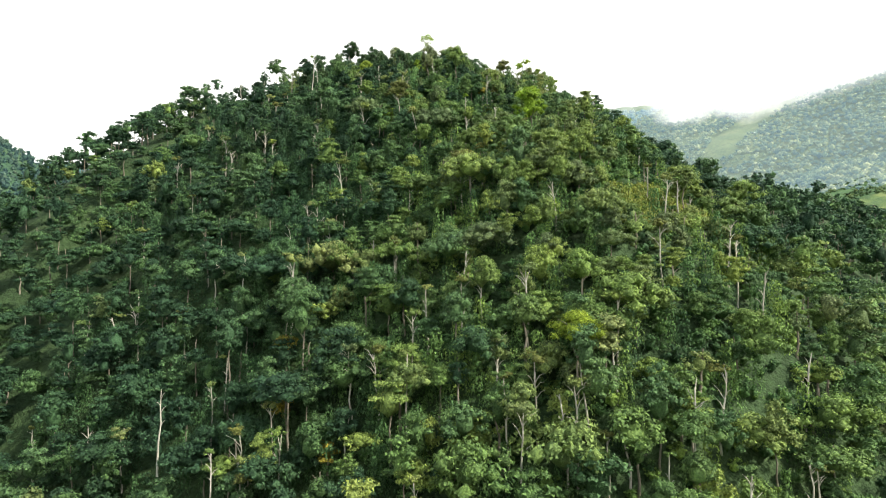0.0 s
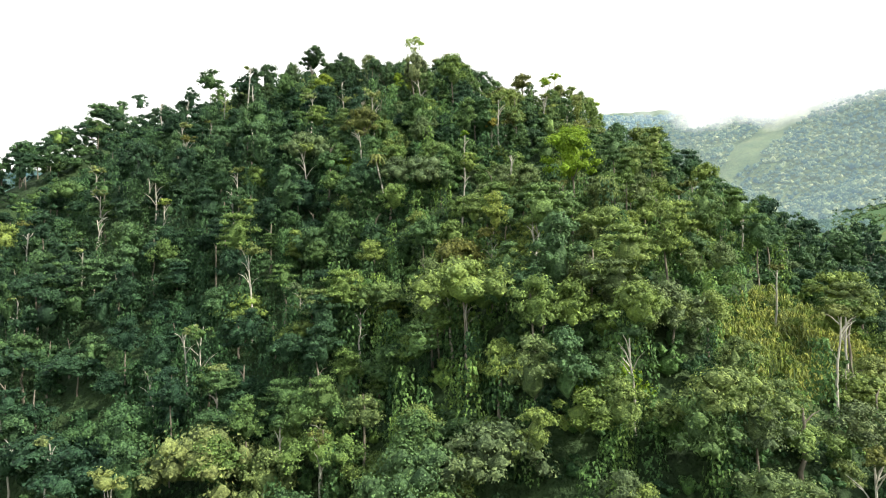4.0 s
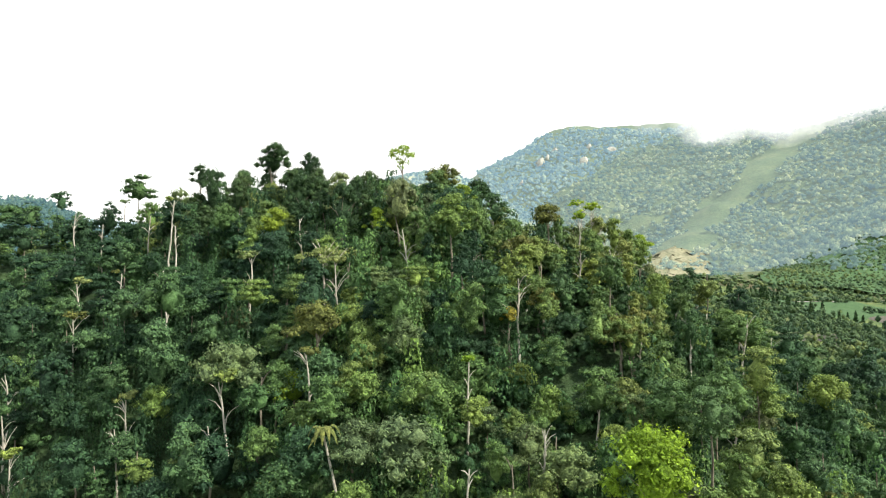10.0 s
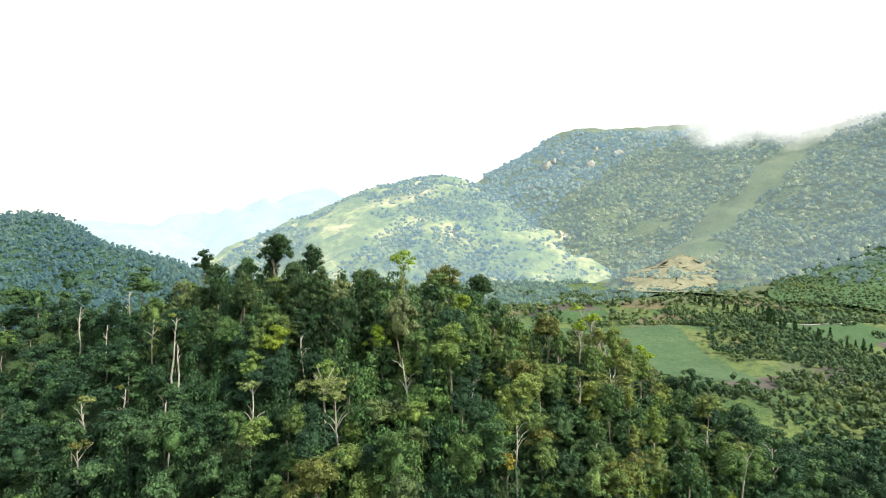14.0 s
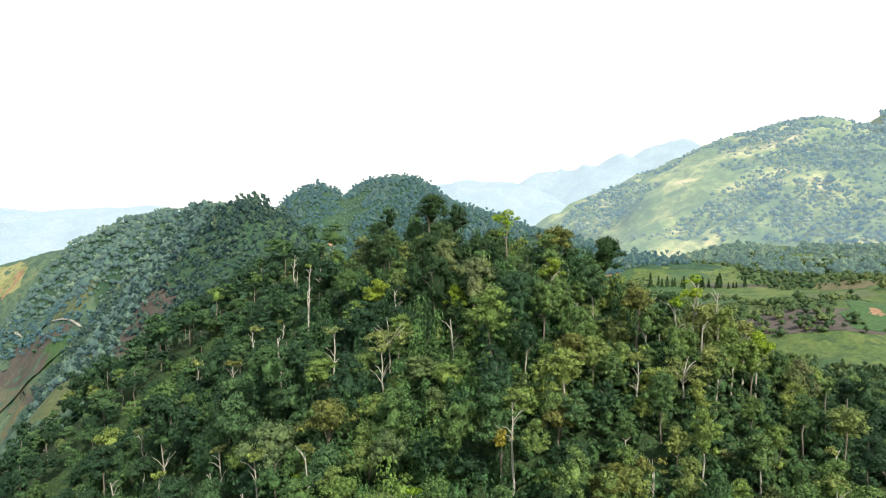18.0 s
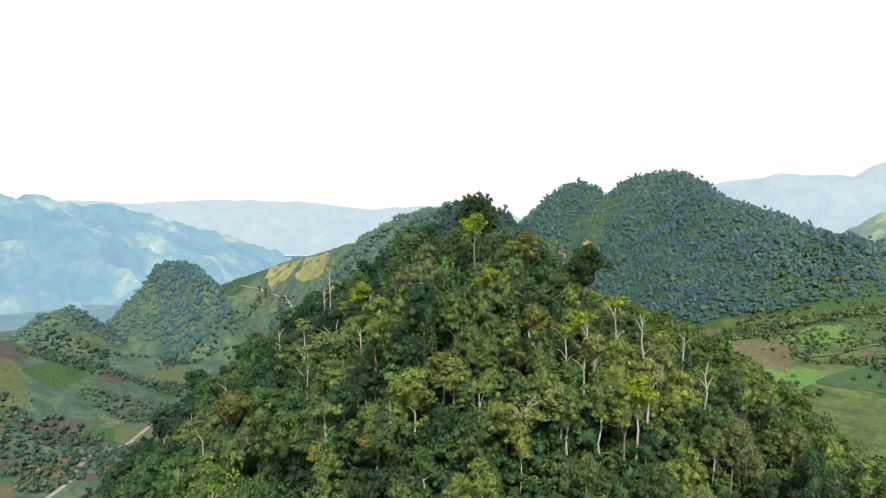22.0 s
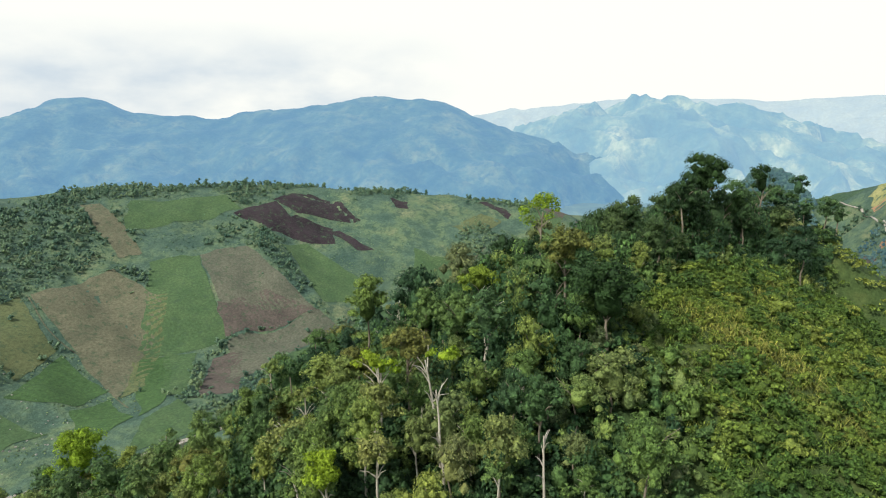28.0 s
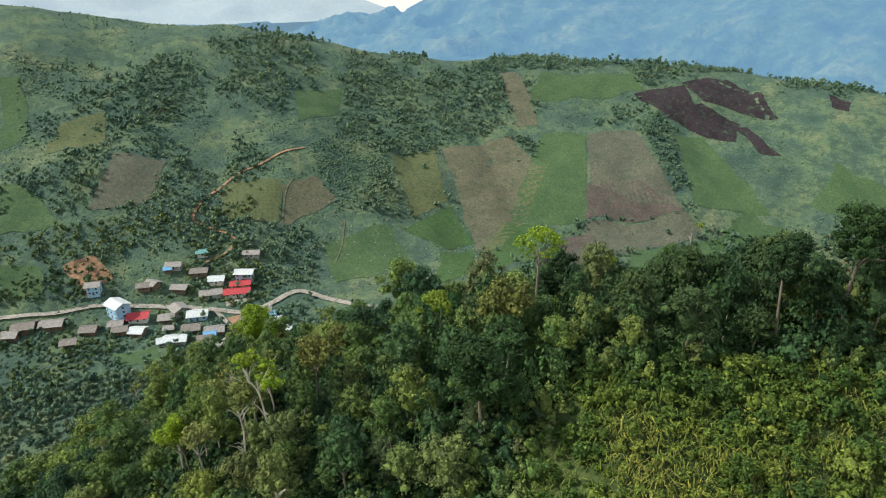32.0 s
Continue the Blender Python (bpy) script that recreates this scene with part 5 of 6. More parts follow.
NORTH_WEST_FIELDS = (
    # behind the hill
    ("meadow", "bright green rice field in the upper valley", MEADOW, ((112, 545), (150, 560), (158, 430), (98, 410))),
    ("pasture", "olive pasture on a low rise", PASTURE, ((185, 470), (203, 472), (192, 402), (172, 405))),
    ("landslip", "orange earth cutting on the rise", EARTH, ((52, 518), (60, 518), (59, 506), (53, 505))),
    ("landslip", "orange earth cutting on the rise", EARTH, ((74, 524), (86, 530), (82, 508), (75, 506))),
    ("landslip", "orange earth cutting on the rise", EARTH, ((92, 536), (103, 540), (99, 518), (91, 514))),
    ("crop_field", "terraced dark green tea rows", CROPS, ((200, 560), (300, 640), (330, 560), (220, 500))),
    ("ploughed_field", "brown slope beside the field", PLOUGHED, ((178, 440), (215, 470), (225, 410), (190, 395))),
    ("crop_field", "rows of dark green tea on the mountain foot", CROPS, ((430, 815), (620, 905), (640, 850), (450, 770))),
    ("stubble_field", "pale harvested terraces below the mountain", STUBBLE, ((240, 800), (420, 850), (430, 800), (260, 750))),
    ("pasture", "sunlit pasture below the mountain", PASTURE, ((120, 760), (240, 800), (255, 750), (130, 700))),
    ("fallow_field", "dry olive-brown slope behind the hill", FALLOW, ((-320, 640), (-230, 650), (-60, 410), (-140, 370))),
    ("meadow", "bright green rice field behind the hill", RICE, ((-100, 425), (-58, 430), (-45, 388), (-86, 382))),
    ("meadow", "light green slope below the wooded ridge", MEADOW, ((-279, 701), (-233, 708), (-220, 693), (-260, 685))),
    ("crop_field", "banana plantation below the wooded ridge", CROPS, ((-230, 716), (-140, 728), (-76, 545), (-114, 545))),
    ("meadow", "bright green grass behind the hill", RICE, ((-107, 476), (-114, 540), (-80, 500), (-86, 470))),
    ("pasture", "yellow-green slope behind the hill", MEADOW, ((-64, 467), (-67, 568), (-20, 560), (-30, 465))),
    ("ploughed_field", "stony grey-brown plot behind the hill", PLOUGHED, ((-47, 447), (-26, 457), (-18, 433), (-34, 424))),
    ("landslip", "orange earth cutting below the wooded ridge", EARTH, ((-160, 716), (-150, 718), (-150, 734), (-158, 736))),
    ("landslip", "brown cutting below the wooded ridge", PLOUGHED, ((-196, 696), (-186, 698), (-184, 717), (-192, 716))),
    ("landslip", "orange earth patch on the saddle clearing", EARTH, ((-528, 676), (-516, 676), (-514, 684), (-526, 686))),
    ("landslip", "orange earth patch on the saddle clearing", EARTH, ((-522, 706), (-514, 706), (-512, 718), (-520, 716))),
    ("fallow_field", "dark green scrubby slope with orange cuttings", CROPS, ((40, 600), (112, 600), (104, 488), (46, 470))),
    # western valley
    ("ploughed_field", "bare reddish brown field above the valley floor", PLOUGHED, ((-791, 346), (-796, 370), (-723, 387), (-674, 362))),
    ("ploughed_field", "brown field at the foot of the spur", PLOUGHED, ((-635, 394), (-552, 389), (-527, 383), (-600, 380))),
    ("stubble_field", "pale dry fields on the valley floor", STUBBLE, ((-742, 334), (-695, 360), (-524, 369), (-514, 355))),
    ("ploughed_field", "brown field beside the stream", PLOUGHED, ((-561, 368), (-399, 340), (-394, 332), (-463, 335))),
    ("crop_field", "dark green crops at the foot of the spur", CROPS, ((-545, 381), (-512, 392), (-453, 368), (-522, 374))),
    ("ploughed_field", "brown ploughed field by the river", PLOUGHED, ((-800, 346), (-806, 368), (-725, 388), (-658, 363))),
    ("ploughed_field", "pinkish brown field on the valley floor", PLOUGHED, ((-747, 342), (-640, 372), (-521, 395), (-525, 374))),
    ("stubble_field", "pale bare field on the valley floor", STUBBLE, ((-730, 340), (-600, 362), (-585, 350), (-679, 328))),
    ("meadow", "green rice field on the valley floor", MEADOW, ((-776, 299), (-680, 325), (-675, 305), (-732, 285))),
    ("meadow", "green rice field by the road", MEADOW, ((-692, 253), (-636, 310), (-565, 262), (-584, 235))),
    ("pasture", "olive field on the valley floor", PASTURE, ((-540, 180), (-545, 220), (-480, 222), (-480, 184))),
    ("stubble_field", "reddish brown fallow field", PLOUGHED, ((-536, 111), (-544, 160), (-479, 176), (-498, 125))),
    ("ploughed_field", "brown field by the valley road", PLOUGHED, ((-468, 80), (-486, 110), (-465, 125), (-450, 77))),
    ("pasture", "olive pasture on the lower slope", PASTURE, ((-524, 37), (-542, 105), (-493, 100), (-489, 21))),
    ("landslip", "orange terrace on the western ridge", EARTH, ((-772, 438), (-762, 454), (-742, 448), (-752, 432))),
    ("landslip", "orange cutting on the western ridge", EARTH, ((-878, 408), (-872, 420), (-856, 418), (-860, 406))),
    ("landslip", "orange cutting above the valley road", EARTH, ((-752, 395), (-748, 407), (-732, 408), (-736, 396))),
    ("pasture", "sunlit yellow-green clearing on the western ridge", SUNLIT_PASTURE, ((-800, 424), (-727, 440), (-770, 474), (-860, 456))),
    ("pasture", "sunlit pasture on the western ridge", SUNLIT_PASTURE, ((-905, 405), (-835, 418), (-870, 450), (-930, 420))),
    ("pasture", "sunlit clearing at the foot of the spur", PASTURE, ((-560, 395), (-575, 420), (-530, 425), (-525, 400))),
)


def inside(x, y, corners):
    """True within a convex polygon."""
    left, right = np.ones(len(x), bool), np.ones(len(x), bool)
    for (ax, ay), (bx, by) in zip(corners, corners[1:] + corners[:1]):
        turn = (bx - ax) * (y - ay) - (by - ay) * (x - ax)
        left &= turn > 0
        right &= turn < 0
    return left | right


def in_fields(x, y):
    out = np.zeros(len(x), bool)
    for field in SOUTH_FIELDS:
        out |= inside(x, y, field[3])
    return out


for name, label, mat, corners in SOUTH_FIELDS + NORTH_WEST_FIELDS:
    patch(name, label, mat, corners, wob=2.2 if corners[0][1] < 0 else 3.5)

# cleared ground and planted rows at the foot of the east mountain
PALE_CLEARING = soil("pale_felled_clearing", (0.17, 0.17, 0.10), (0.28, 0.26, 0.17))
def foothill(x, y):
    return np.maximum(land(x, y), east_height(x, y))


patch("stubble_field", "pale felled clearing below the mountain woods", PALE_CLEARING, ((330, 1240), (420, 1150), (330, 900), (215, 960)), 5.0, 14, 24, ground=foothill)
patch("pasture", "light green pasture at the mountain foot", PASTURE, ((150, 760), (240, 1010), (440, 1010), (300, 700)), 3.0, 14, 24, ground=foothill)
patch("crop_field", "slope of dark green tea rows", CROPS, ((300, 700), (445, 1011), (700, 1000), (403, 694)), 3.5, 10, 28, ground=foothill)

# small plots that fill both valleys
plot_rng = np.random.default_rng(97)
PLOTS = [("meadow", "green plot on the valley floor", MEADOW), ("pasture", "olive grazing plot in the valley", PASTURE), ("crop_field", "dark green crop plot in the valley", CROPS), ("fallow_field", "brown fallow plot in the valley", FALLOW), ("ploughed_field", "ploughed brown plot in the valley", PLOUGHED)]
for x0, x1, y0, y1, stepx in ((-760, -260, -10, 345, 62), (-160, 480, 430, 780, 64)):
    for px in np.arange(x0, x1, stepx):
        for py in np.arange(y0, y1, stepx * 0.8):
            cx, cy = px + plot_rng.uniform(-16, 16), py + plot_rng.uniform(-14, 14)
            if in_woods(cx, cy) or plot_rng.uniform() < 0.25:
                continue
            a, w, h = plot_rng.uniform(-0.5, 0.5), plot_rng.uniform(16, 34), plot_rng.uniform(11, 24)
            quad = [(cx + math.cos(a) * sx * w - math.sin(a) * sy * h, cy + math.sin(a) * sx * w + math.cos(a) * sy * h) for sx, sy in ((-1, -1), (1, -0.8), (0.9, 1), (-1.1, 0.9))]
            name, label, mat = PLOTS[int(plot_rng.integers(0, 5))]
            patch(name, label, mat, quad, 0.18, 4.5, 12)


def ribbon(name, label, points, width, mat=GRAVEL, lift=0.5):
    """A road or track draped along its line."""
    pts = np.array(points, float)
    s = np.r_[0, np.cumsum(np.hypot(*np.diff(pts, axis=0).T))]
    t = np.linspace(0, s[-1], int(s[-1] / 4) + 2)
    c = np.stack([np.interp(t, s, pts[:, k]) for k in (0, 1)], -1)
    for _ in range(3):
        c[1:-1] = (c[:-2] + 2 * c[1:-1] + c[2:]) / 4
    d = np.gradient(c, axis=0)
    side = np.stack([-d[:, 1], d[:, 0]], -1) / np.linalg.norm(d, axis=1, keepdims=True)
    rows = [c + side * width * k for k in (0.5, 0.17, -0.17, -0.5)]
    v = np.stack([np.stack([r[:, 0], r[:, 1], land(c[:, 0], c[:, 1]) * 0.7 + land(r[:, 0], r[:, 1]) * 0.3 + lift], -1) for r in rows])
    tagged(mesh_object(name, v.reshape(-1, 3), grid_faces(4, len(c))[:, ::-1], mat), label, "road", kind="structure")


ribbon("road", "pale gravel road through the village", ((190, -118), (135, -109), (110, -104), (92, -104), (74, -101), (38, -90), (22, -80), (8, -67), (-6, -69), (-18, -77), (-30, -81), (-44, -66), (-60, -45), (-85, -30), (-130, -15), (-190, 10), (-260, 45)), 4.2)
ribbon("road", "pale lane down between the houses", ((22, -79), (18, -64), (15, -51), (6, -42)), 2.6)
ribbon("track", "orange earth track climbing the hillside", ((-68, -201), (-45, -194), (-9, -184), (12, -169), (26, -153), (16, -147), (-2, -133), (4, -123), (21, -120)), 2.2, EARTH)
ribbon("track", "stony gully down the field edge", ((-184, -200), (-173, -166), (-176, -129), (-158, -73)), 0.9, STUBBLE)
ribbon("track", "stony gully between the meadows", ((-78, -137), (-68, -113), (-58, -100)), 0.9, STUBBLE)
ribbon("track", "pale footpath below the grove", ((-34, -140), (-42, -162), (-51, -172)), 1.1, STUBBLE)
ribbon("road", "pale road on the western spur", ((-950, 378), (-891, 398), (-789, 405), (-700, 402), (-600, 398), (-539, 396), (-504, 399), (-440, 402)), 3.2)
ribbon("track", "tan earth path between the fields", ((-82, 448), (-74, 468), (-71, 500), (-78, 551), (-96, 590)), 3.0, STUBBLE)
ribbon("road", "pale road at the mountain foot", ((225, 566), (264, 582), (306, 608), (393, 680), (470, 740)), 5.0)
ribbon("road", "pale bend of the valley road", ((-340, 120), (-401, 154), (-452, 160), (-477, 192), (-534, 213), (-555, 231), (-561, 257), (-545, 278), (-497, 305), (-440, 330)), 3.6)
ribbon("stream", "pale stony stream on the valley floor", ((-500, 385), (-540, 366), (-577, 346), (-557, 320), (-491, 285), (-430, 262), (-380, 225)), 6.0, GRAVEL, 0.5)

# bushes and trees over the southern hillside and the valleys
hr = np.random.default_rng(43)
x, y = scatter(hr, -720, 330, -430, 40, 4.4)
shade = fbm(x, y, 75, 4, 61) + 0.25 * fbm(x, y, 20, 2, 63)
k = (shade + 0.10 * hr.uniform(-1, 1, len(x)) > 0.11) & (land(x, y) < 48)
groves = ((-255, -275, 45), (-275, -250, 40), (-225, -285, 30), (-360, -120, 18), (-345, -100, 14), (-372, -150, 16), (-25, -95, 26), (0, -150, 20), (60, -150, 24), (-330, -20, 30), (-400, 20, 36), (-330, -310, 40), (-380, -290, 40), (-50, -280, 40), (20, -290, 30), (120, -190, 30), (60, -20, 40), (100, -40, 45), (20, 0, 40), (-40, -20, 35), (150, -80, 30), (-470, 40, 30))
for gx, gy, r in groves:
    k |= np.hypot(x - gx, y - gy) < r * (0.8 + 0.6 * fbm(x, y, 12, 2, 67))
for gx, gy, r in ((-240, -130, 40), (-300, -120, 40), (-300, -150, 35), (-440, -140, 40), (-490, -170, 35), (-150, -120, 24), (-205, -165, 40), (-70, -90, 26), (-110, -80, 22), (-50, -175, 20), (-385, -80, 16)):
    k &= np.hypot(x - gx, y - gy) > r
for copse in (((-220, -299), (-278, -314), (-296, -284), (-272, -240), (-250, -208), (-204, -206), (-190, -229)), ((-122, -300), (-164, -306), (-190, -262), (-180, -212), (-135, -236)), ((-386, -178), (-374, -129), (-356, -81), (-338, -83), (-353, -131))):
    k |= inside(x + 9 * fbm(x, y, 18, 3, 111), y + 9 * fbm(x, y, 18, 3, 113), copse)
k |= (np.abs(y - np.interp(x, (-450, -400, -322, -280), (-240, -262, -285, -312))) < 14 + 14 * fbm(x, y, 20, 2, 115)) & (x < -275) & (x > -452)
k &= ~in_fields(x, y) | (hr.uniform(size=len(x)) < 0.015)
road_line = np.interp(x, (-260, -190, -130, -85, -60, -44, -30, -18, -6, 8, 22, 38, 74, 110, 190), (45, 10, -15, -30, -45, -66, -81, -77, -69, -67, -80, -90, -101, -104, -118))
k &= ~((np.abs(y - road_line) < 7) & (x > -260))
k &= ~((x > 0) & (x < 135) & (y > -130) & (y < -38) & (hr.uniform(size=len(x)) < 0.45))
# Valley and scrub greens are blued to hold the haze in their colour.
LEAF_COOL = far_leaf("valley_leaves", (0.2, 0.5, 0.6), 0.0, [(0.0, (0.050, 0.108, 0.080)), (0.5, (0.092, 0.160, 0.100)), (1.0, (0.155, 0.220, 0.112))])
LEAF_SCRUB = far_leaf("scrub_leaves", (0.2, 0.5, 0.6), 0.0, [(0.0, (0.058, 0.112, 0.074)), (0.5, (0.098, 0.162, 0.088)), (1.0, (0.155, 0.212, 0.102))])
LEAF_VALLEY = far_leaf("upland_leaves", (0.2, 0.5, 0.6), 0.0, [(0.0, (0.032, 0.070, 0.030)), (0.5, (0.070, 0.115, 0.042)), (1.0, (0.14, 0.175, 0.055))])
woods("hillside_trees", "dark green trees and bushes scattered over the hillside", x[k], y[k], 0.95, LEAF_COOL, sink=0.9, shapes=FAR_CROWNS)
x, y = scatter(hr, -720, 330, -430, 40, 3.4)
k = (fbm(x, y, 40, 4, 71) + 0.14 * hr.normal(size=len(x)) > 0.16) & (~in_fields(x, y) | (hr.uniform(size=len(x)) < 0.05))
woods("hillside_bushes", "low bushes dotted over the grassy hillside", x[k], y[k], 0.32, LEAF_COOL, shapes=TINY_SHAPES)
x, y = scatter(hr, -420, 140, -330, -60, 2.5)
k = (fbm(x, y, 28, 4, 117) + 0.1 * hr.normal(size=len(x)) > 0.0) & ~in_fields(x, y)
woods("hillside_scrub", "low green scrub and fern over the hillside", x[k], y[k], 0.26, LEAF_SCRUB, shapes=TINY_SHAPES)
x, y = scatter(hr, -900, -200, 0, 420, 6.0)
k = (fbm(x, y, 70, 4, 81) > 0.10 + 0.25 * (np.hypot((x + 660) / 140, (y - 335) / 50) < 1)) & (land(x, y) < -35)
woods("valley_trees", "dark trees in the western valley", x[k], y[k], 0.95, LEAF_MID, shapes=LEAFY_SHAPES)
x, y = scatter(hr, -260, 620, 420, 1000, 6.5)
k = (fbm(x, y, 80, 4, 83) > -0.05) & ~((x > -125) & (x < -15) & (y < 580)) & (np.hypot(x - 130, y - 450) > 42) & (np.hypot(x - 130, y - 540) > 50) & (np.hypot(x - 85, y - 520) > 46)
woods("upper_valley_trees", "green trees in the valley behind the hill", x[k], y[k], 0.9, LEAF_VALLEY, shapes=LEAFY_SHAPES)
x, y = scatter(hr, -240, -70, 545, 730, 3.6)
k = (np.abs(x + 70 + 0.58 * (y - 545)) < 34 + 0.05 * (y - 545)) & (fbm(x, y, 30, 3, 101) > -0.18)
woods("banana_plantation", "green banana plants over the slope behind the hill", x[k], y[k], 0.5, LEAF_VALLEY, shapes=TINY_SHAPES)
x, y = scatter(hr, -130, -10, 385, 560, 3.4)
k = (fbm(x, y, 24, 3, 103) + 0.1 * hr.normal(size=len(x)) > 0.13) & ~in_woods(x, y) & (on_grass(x, y) < 0.1)
woods("field_edge_bushes", "bushes along the edges of the upland fields", x[k], y[k], 0.5, LEAF_VALLEY, shapes=LEAFY_SHAPES)
x, y = scatter(hr, -640, -440, 640, 830, 4.0)
k = (-tent(x / U, y / U, [(-745, 1075, 0), (-700, 985, 0), (-655, 890, 0)], 1, 0, 0) < 26) & (fbm(x, y, 18, 3, 105) > -0.05)
woods("saddle_scrub", "low scrub over the saddle clearing", x[k], y[k], 0.5, LEAF_SPUR, shapes=TINY_SHAPES)
x, y = scatter(hr, -260, 640, 780, 1280, 8.5)
k = (fbm(x, y, 90, 4, 99) > -0.12) & (land(x, y) > 8)
woods("foot_woods", "green woods along the foot of the mountains", x[k], y[k], 1.35, LEAF_SPUR, shapes=LEAFY_SHAPES)
x, y = scatter(hr, 150, 310, 400, 660, 5.0)
k = (x > 168 + 16 * fbm(x, y, 30, 3, 27)) & (fbm(x, y, 45, 3, 29) > -0.12)
woods("rise_grove", "dark green trees down the side of the rise", x[k], y[k], 1.0, LEAF_VALLEY, bias=-0.15, shapes=FINE_SHAPES)
x, y = scatter(hr, 35, 270, 300, 440, 4.6)
k = ~in_woods(x, y) & (on_grass(x, y) < 0.1) & (fbm(x, y, 50, 3, 85) > -0.16) & (np.hypot(x - 130, y - 440) > 34)
woods("shoulder_grove", "green trees on the shoulder behind the hill", x[k], y[k], 1.0, LEAF_VALLEY, shapes=FINE_SHAPES)
x, y = scatter(hr, -70, 210, -28, 120, 5.2)
k = ~in_woods(x, y) & (fbm(x, y, 40, 3, 93) > -0.25) & (np.hypot(x - 45, y + 35) > 16)
woods("foot_forest", "dark trees between the village and the hill", x[k], y[k], 1.1, LEAF_MID, shapes=FINE_SHAPES)
x, y = scatter(hr, -5, 125, -325, -238, 3.0)
k = fbm(x, y, 45, 3, 75) > -0.22
woods("coffee_plantation", "rows of low dark bushes planted over the upper slope", x[k], y[k], 0.42, LEAF_COOL, shapes=TINY_SHAPES)
x, y = scatter(hr, -780, -500, 255, 400, 6.0)
k = (fbm(x, y, 60, 3, 87) > 0.12) & (np.hypot(x + 560, y - 325) > 60)
woods("spur_foot_trees", "dark trees at the foot of the western spur", x[k], y[k], 0.85, LEAF_RIDGE, shapes=LEAFY_SHAPES)
x, y = scatter(hr, -780, -460, 362, 420, 4.6)
k = (np.abs(y - np.interp(x, (-780, -700, -600, -500), (388, 392, 398, 398))) < 15 + 10 * fbm(x, y, 30, 3, 121)) & (fbm(x, y, 24, 2, 123) > -0.2)
woods("spur_side_trees", "dark trees along the side of the western spur", x[k], y[k], 0.95, LEAF_RIDGE, bias=-0.1, shapes=FAR_CROWNS)
x, y = scatter(hr, -15, 160, -160, -20, 4.6)
k = (np.abs(y - np.interp(x, (-60, -44, -30, -18, -6, 8, 22, 38, 74, 110, 190), (-45, -66, -81, -77, -69, -67, -80, -90, -101, -104, -118))) > 6) & (fbm(x, y, 22, 3, 89) > -0.02)
woods("village_trees", "garden trees and bananas between the village houses", x[k], y[k], 0.85, LEAF_VALLEY, sink=0.9, shapes=FINE_SHAPES)
x, y = scatter(hr, -150, -62, -250, -136, 2.0)
k = inside(x + 5 * fbm(x, y, 20, 2, 35), y, ((-70, -202), (-108, -226), (-139, -238), (-130, -148), (-76, -144)))
woods("bamboo_grove", "green banana plantation on the slope", x[k], y[k], 0.40, LEAF_SCRUB, bias=-0.1, shapes=TINY_SHAPES)


x, y = np.meshgrid(np.arange(250, 640, 4.2), np.arange(690, 1010, 6.5))
x, y = (x + 0.35 * y - 270 + hr.normal(size=x.shape)).ravel(), (y + hr.normal(size=y.shape)).ravel()
k = (y > 694 + 0.1 * (x - 403)) & (y < 1011) & (x > 300 + 0.46 * (y - 700)) & (x < 403 + 0.97 * (y - 694)) & (fbm(x, y, 90, 3, 31) > -0.3)
woods("tea_rows", "rows of dark green tea bushes on the slope", x[k], y[k], 0.62, LEAF_VALLEY, foothill, sink=-3.2, shapes=TINY_SHAPES)


# conifer rows on the rise behind the hill
def conifer(height):
    root = new("conifer")
    part("trunk", tube([(0, 0, -0.3), (0, 0, height)], (0.18, 0.03), 5), BARK, root)
    n = 150
    h = hr.uniform(0.1, 1, n)
    a = hr.uniform(0, 6.28, n)
    r = height * 0.22 * (1.05 - h) * hr.uniform(0.5, 1.1, n)
    p = np.stack([r * np.cos(a), r * np.sin(a), height * h], -1)
    part("crown", leaf_cards(hr, p, np.stack([np.cos(a), np.sin(a), 0.2 + 0 * a], -1), 0.6, 0.4), LEAF_DARK, root)
    return root


firs = [tagged(conifer(hh), "dark conifer in a row on the rise", "tree", "conifer rows") for hh in (8.0, 10.0, 7.0)]
for (ax, ay), (bx, by), count in (((215, 680), (262, 640), 16), ((262, 640), (225, 556), 20), ((225, 556), (262, 505), 16), ((-95, 650), (-30, 672), 24), ((144, 672), (146, 674), 1)):
    for s in np.linspace(0, 1, count):
        px, py = ax + (bx - ax) * s + hr.normal() * 3, ay + (by - ay) * s + hr.normal() * 3
        q = hr.uniform(0.7, 1.25)
        put(firs[int(hr.integers(0, 3))], px, py, None, (q, q, q))
for p in firs:
    remove(p)

# pale boulders in the meadows
BOULDER = cover("weathered_boulder", [(0.3, (0.16, 0.16, 0.14)), (0.7, (0.34, 0.33, 0.30))], 0.3, 1.5, 0.1)
sx, sy = hr.uniform(-130, -40, 160), hr.uniform(-165, -60, 160)
q = hr.uniform(0.25, 0.7, 160)
V, F, T = stamp([thirds(ball(hr, 4, 6, 0.35)) for _ in range(4)], np.stack([sx, sy, land(sx, sy) + 0.2], -1), hr.uniform(0, 6.28, 160), np.stack([q, q, q * 0.7], -1), q, hr.integers(0, 4, 160))
tagged(mesh_object("boulders", V, F, BOULDER, False, tint=T), "pale boulders strewn over the meadow", "rocks", kind="stuff")
# ---- the village by the road ----
def box(x0, x1, y0, y1, z0, z1):
    v = np.array([(x, y, z) for z in (z0, z1) for x, y in ((x0, y0), (x1, y0), (x1, y1), (x0, y1))], float)
    return thirds((v, np.array([[3, 2, 1, 0], [4, 5, 6, 7], [0, 1, 5, 4], [1, 2, 6, 5], [2, 3, 7, 6], [3, 0, 4, 7]])))


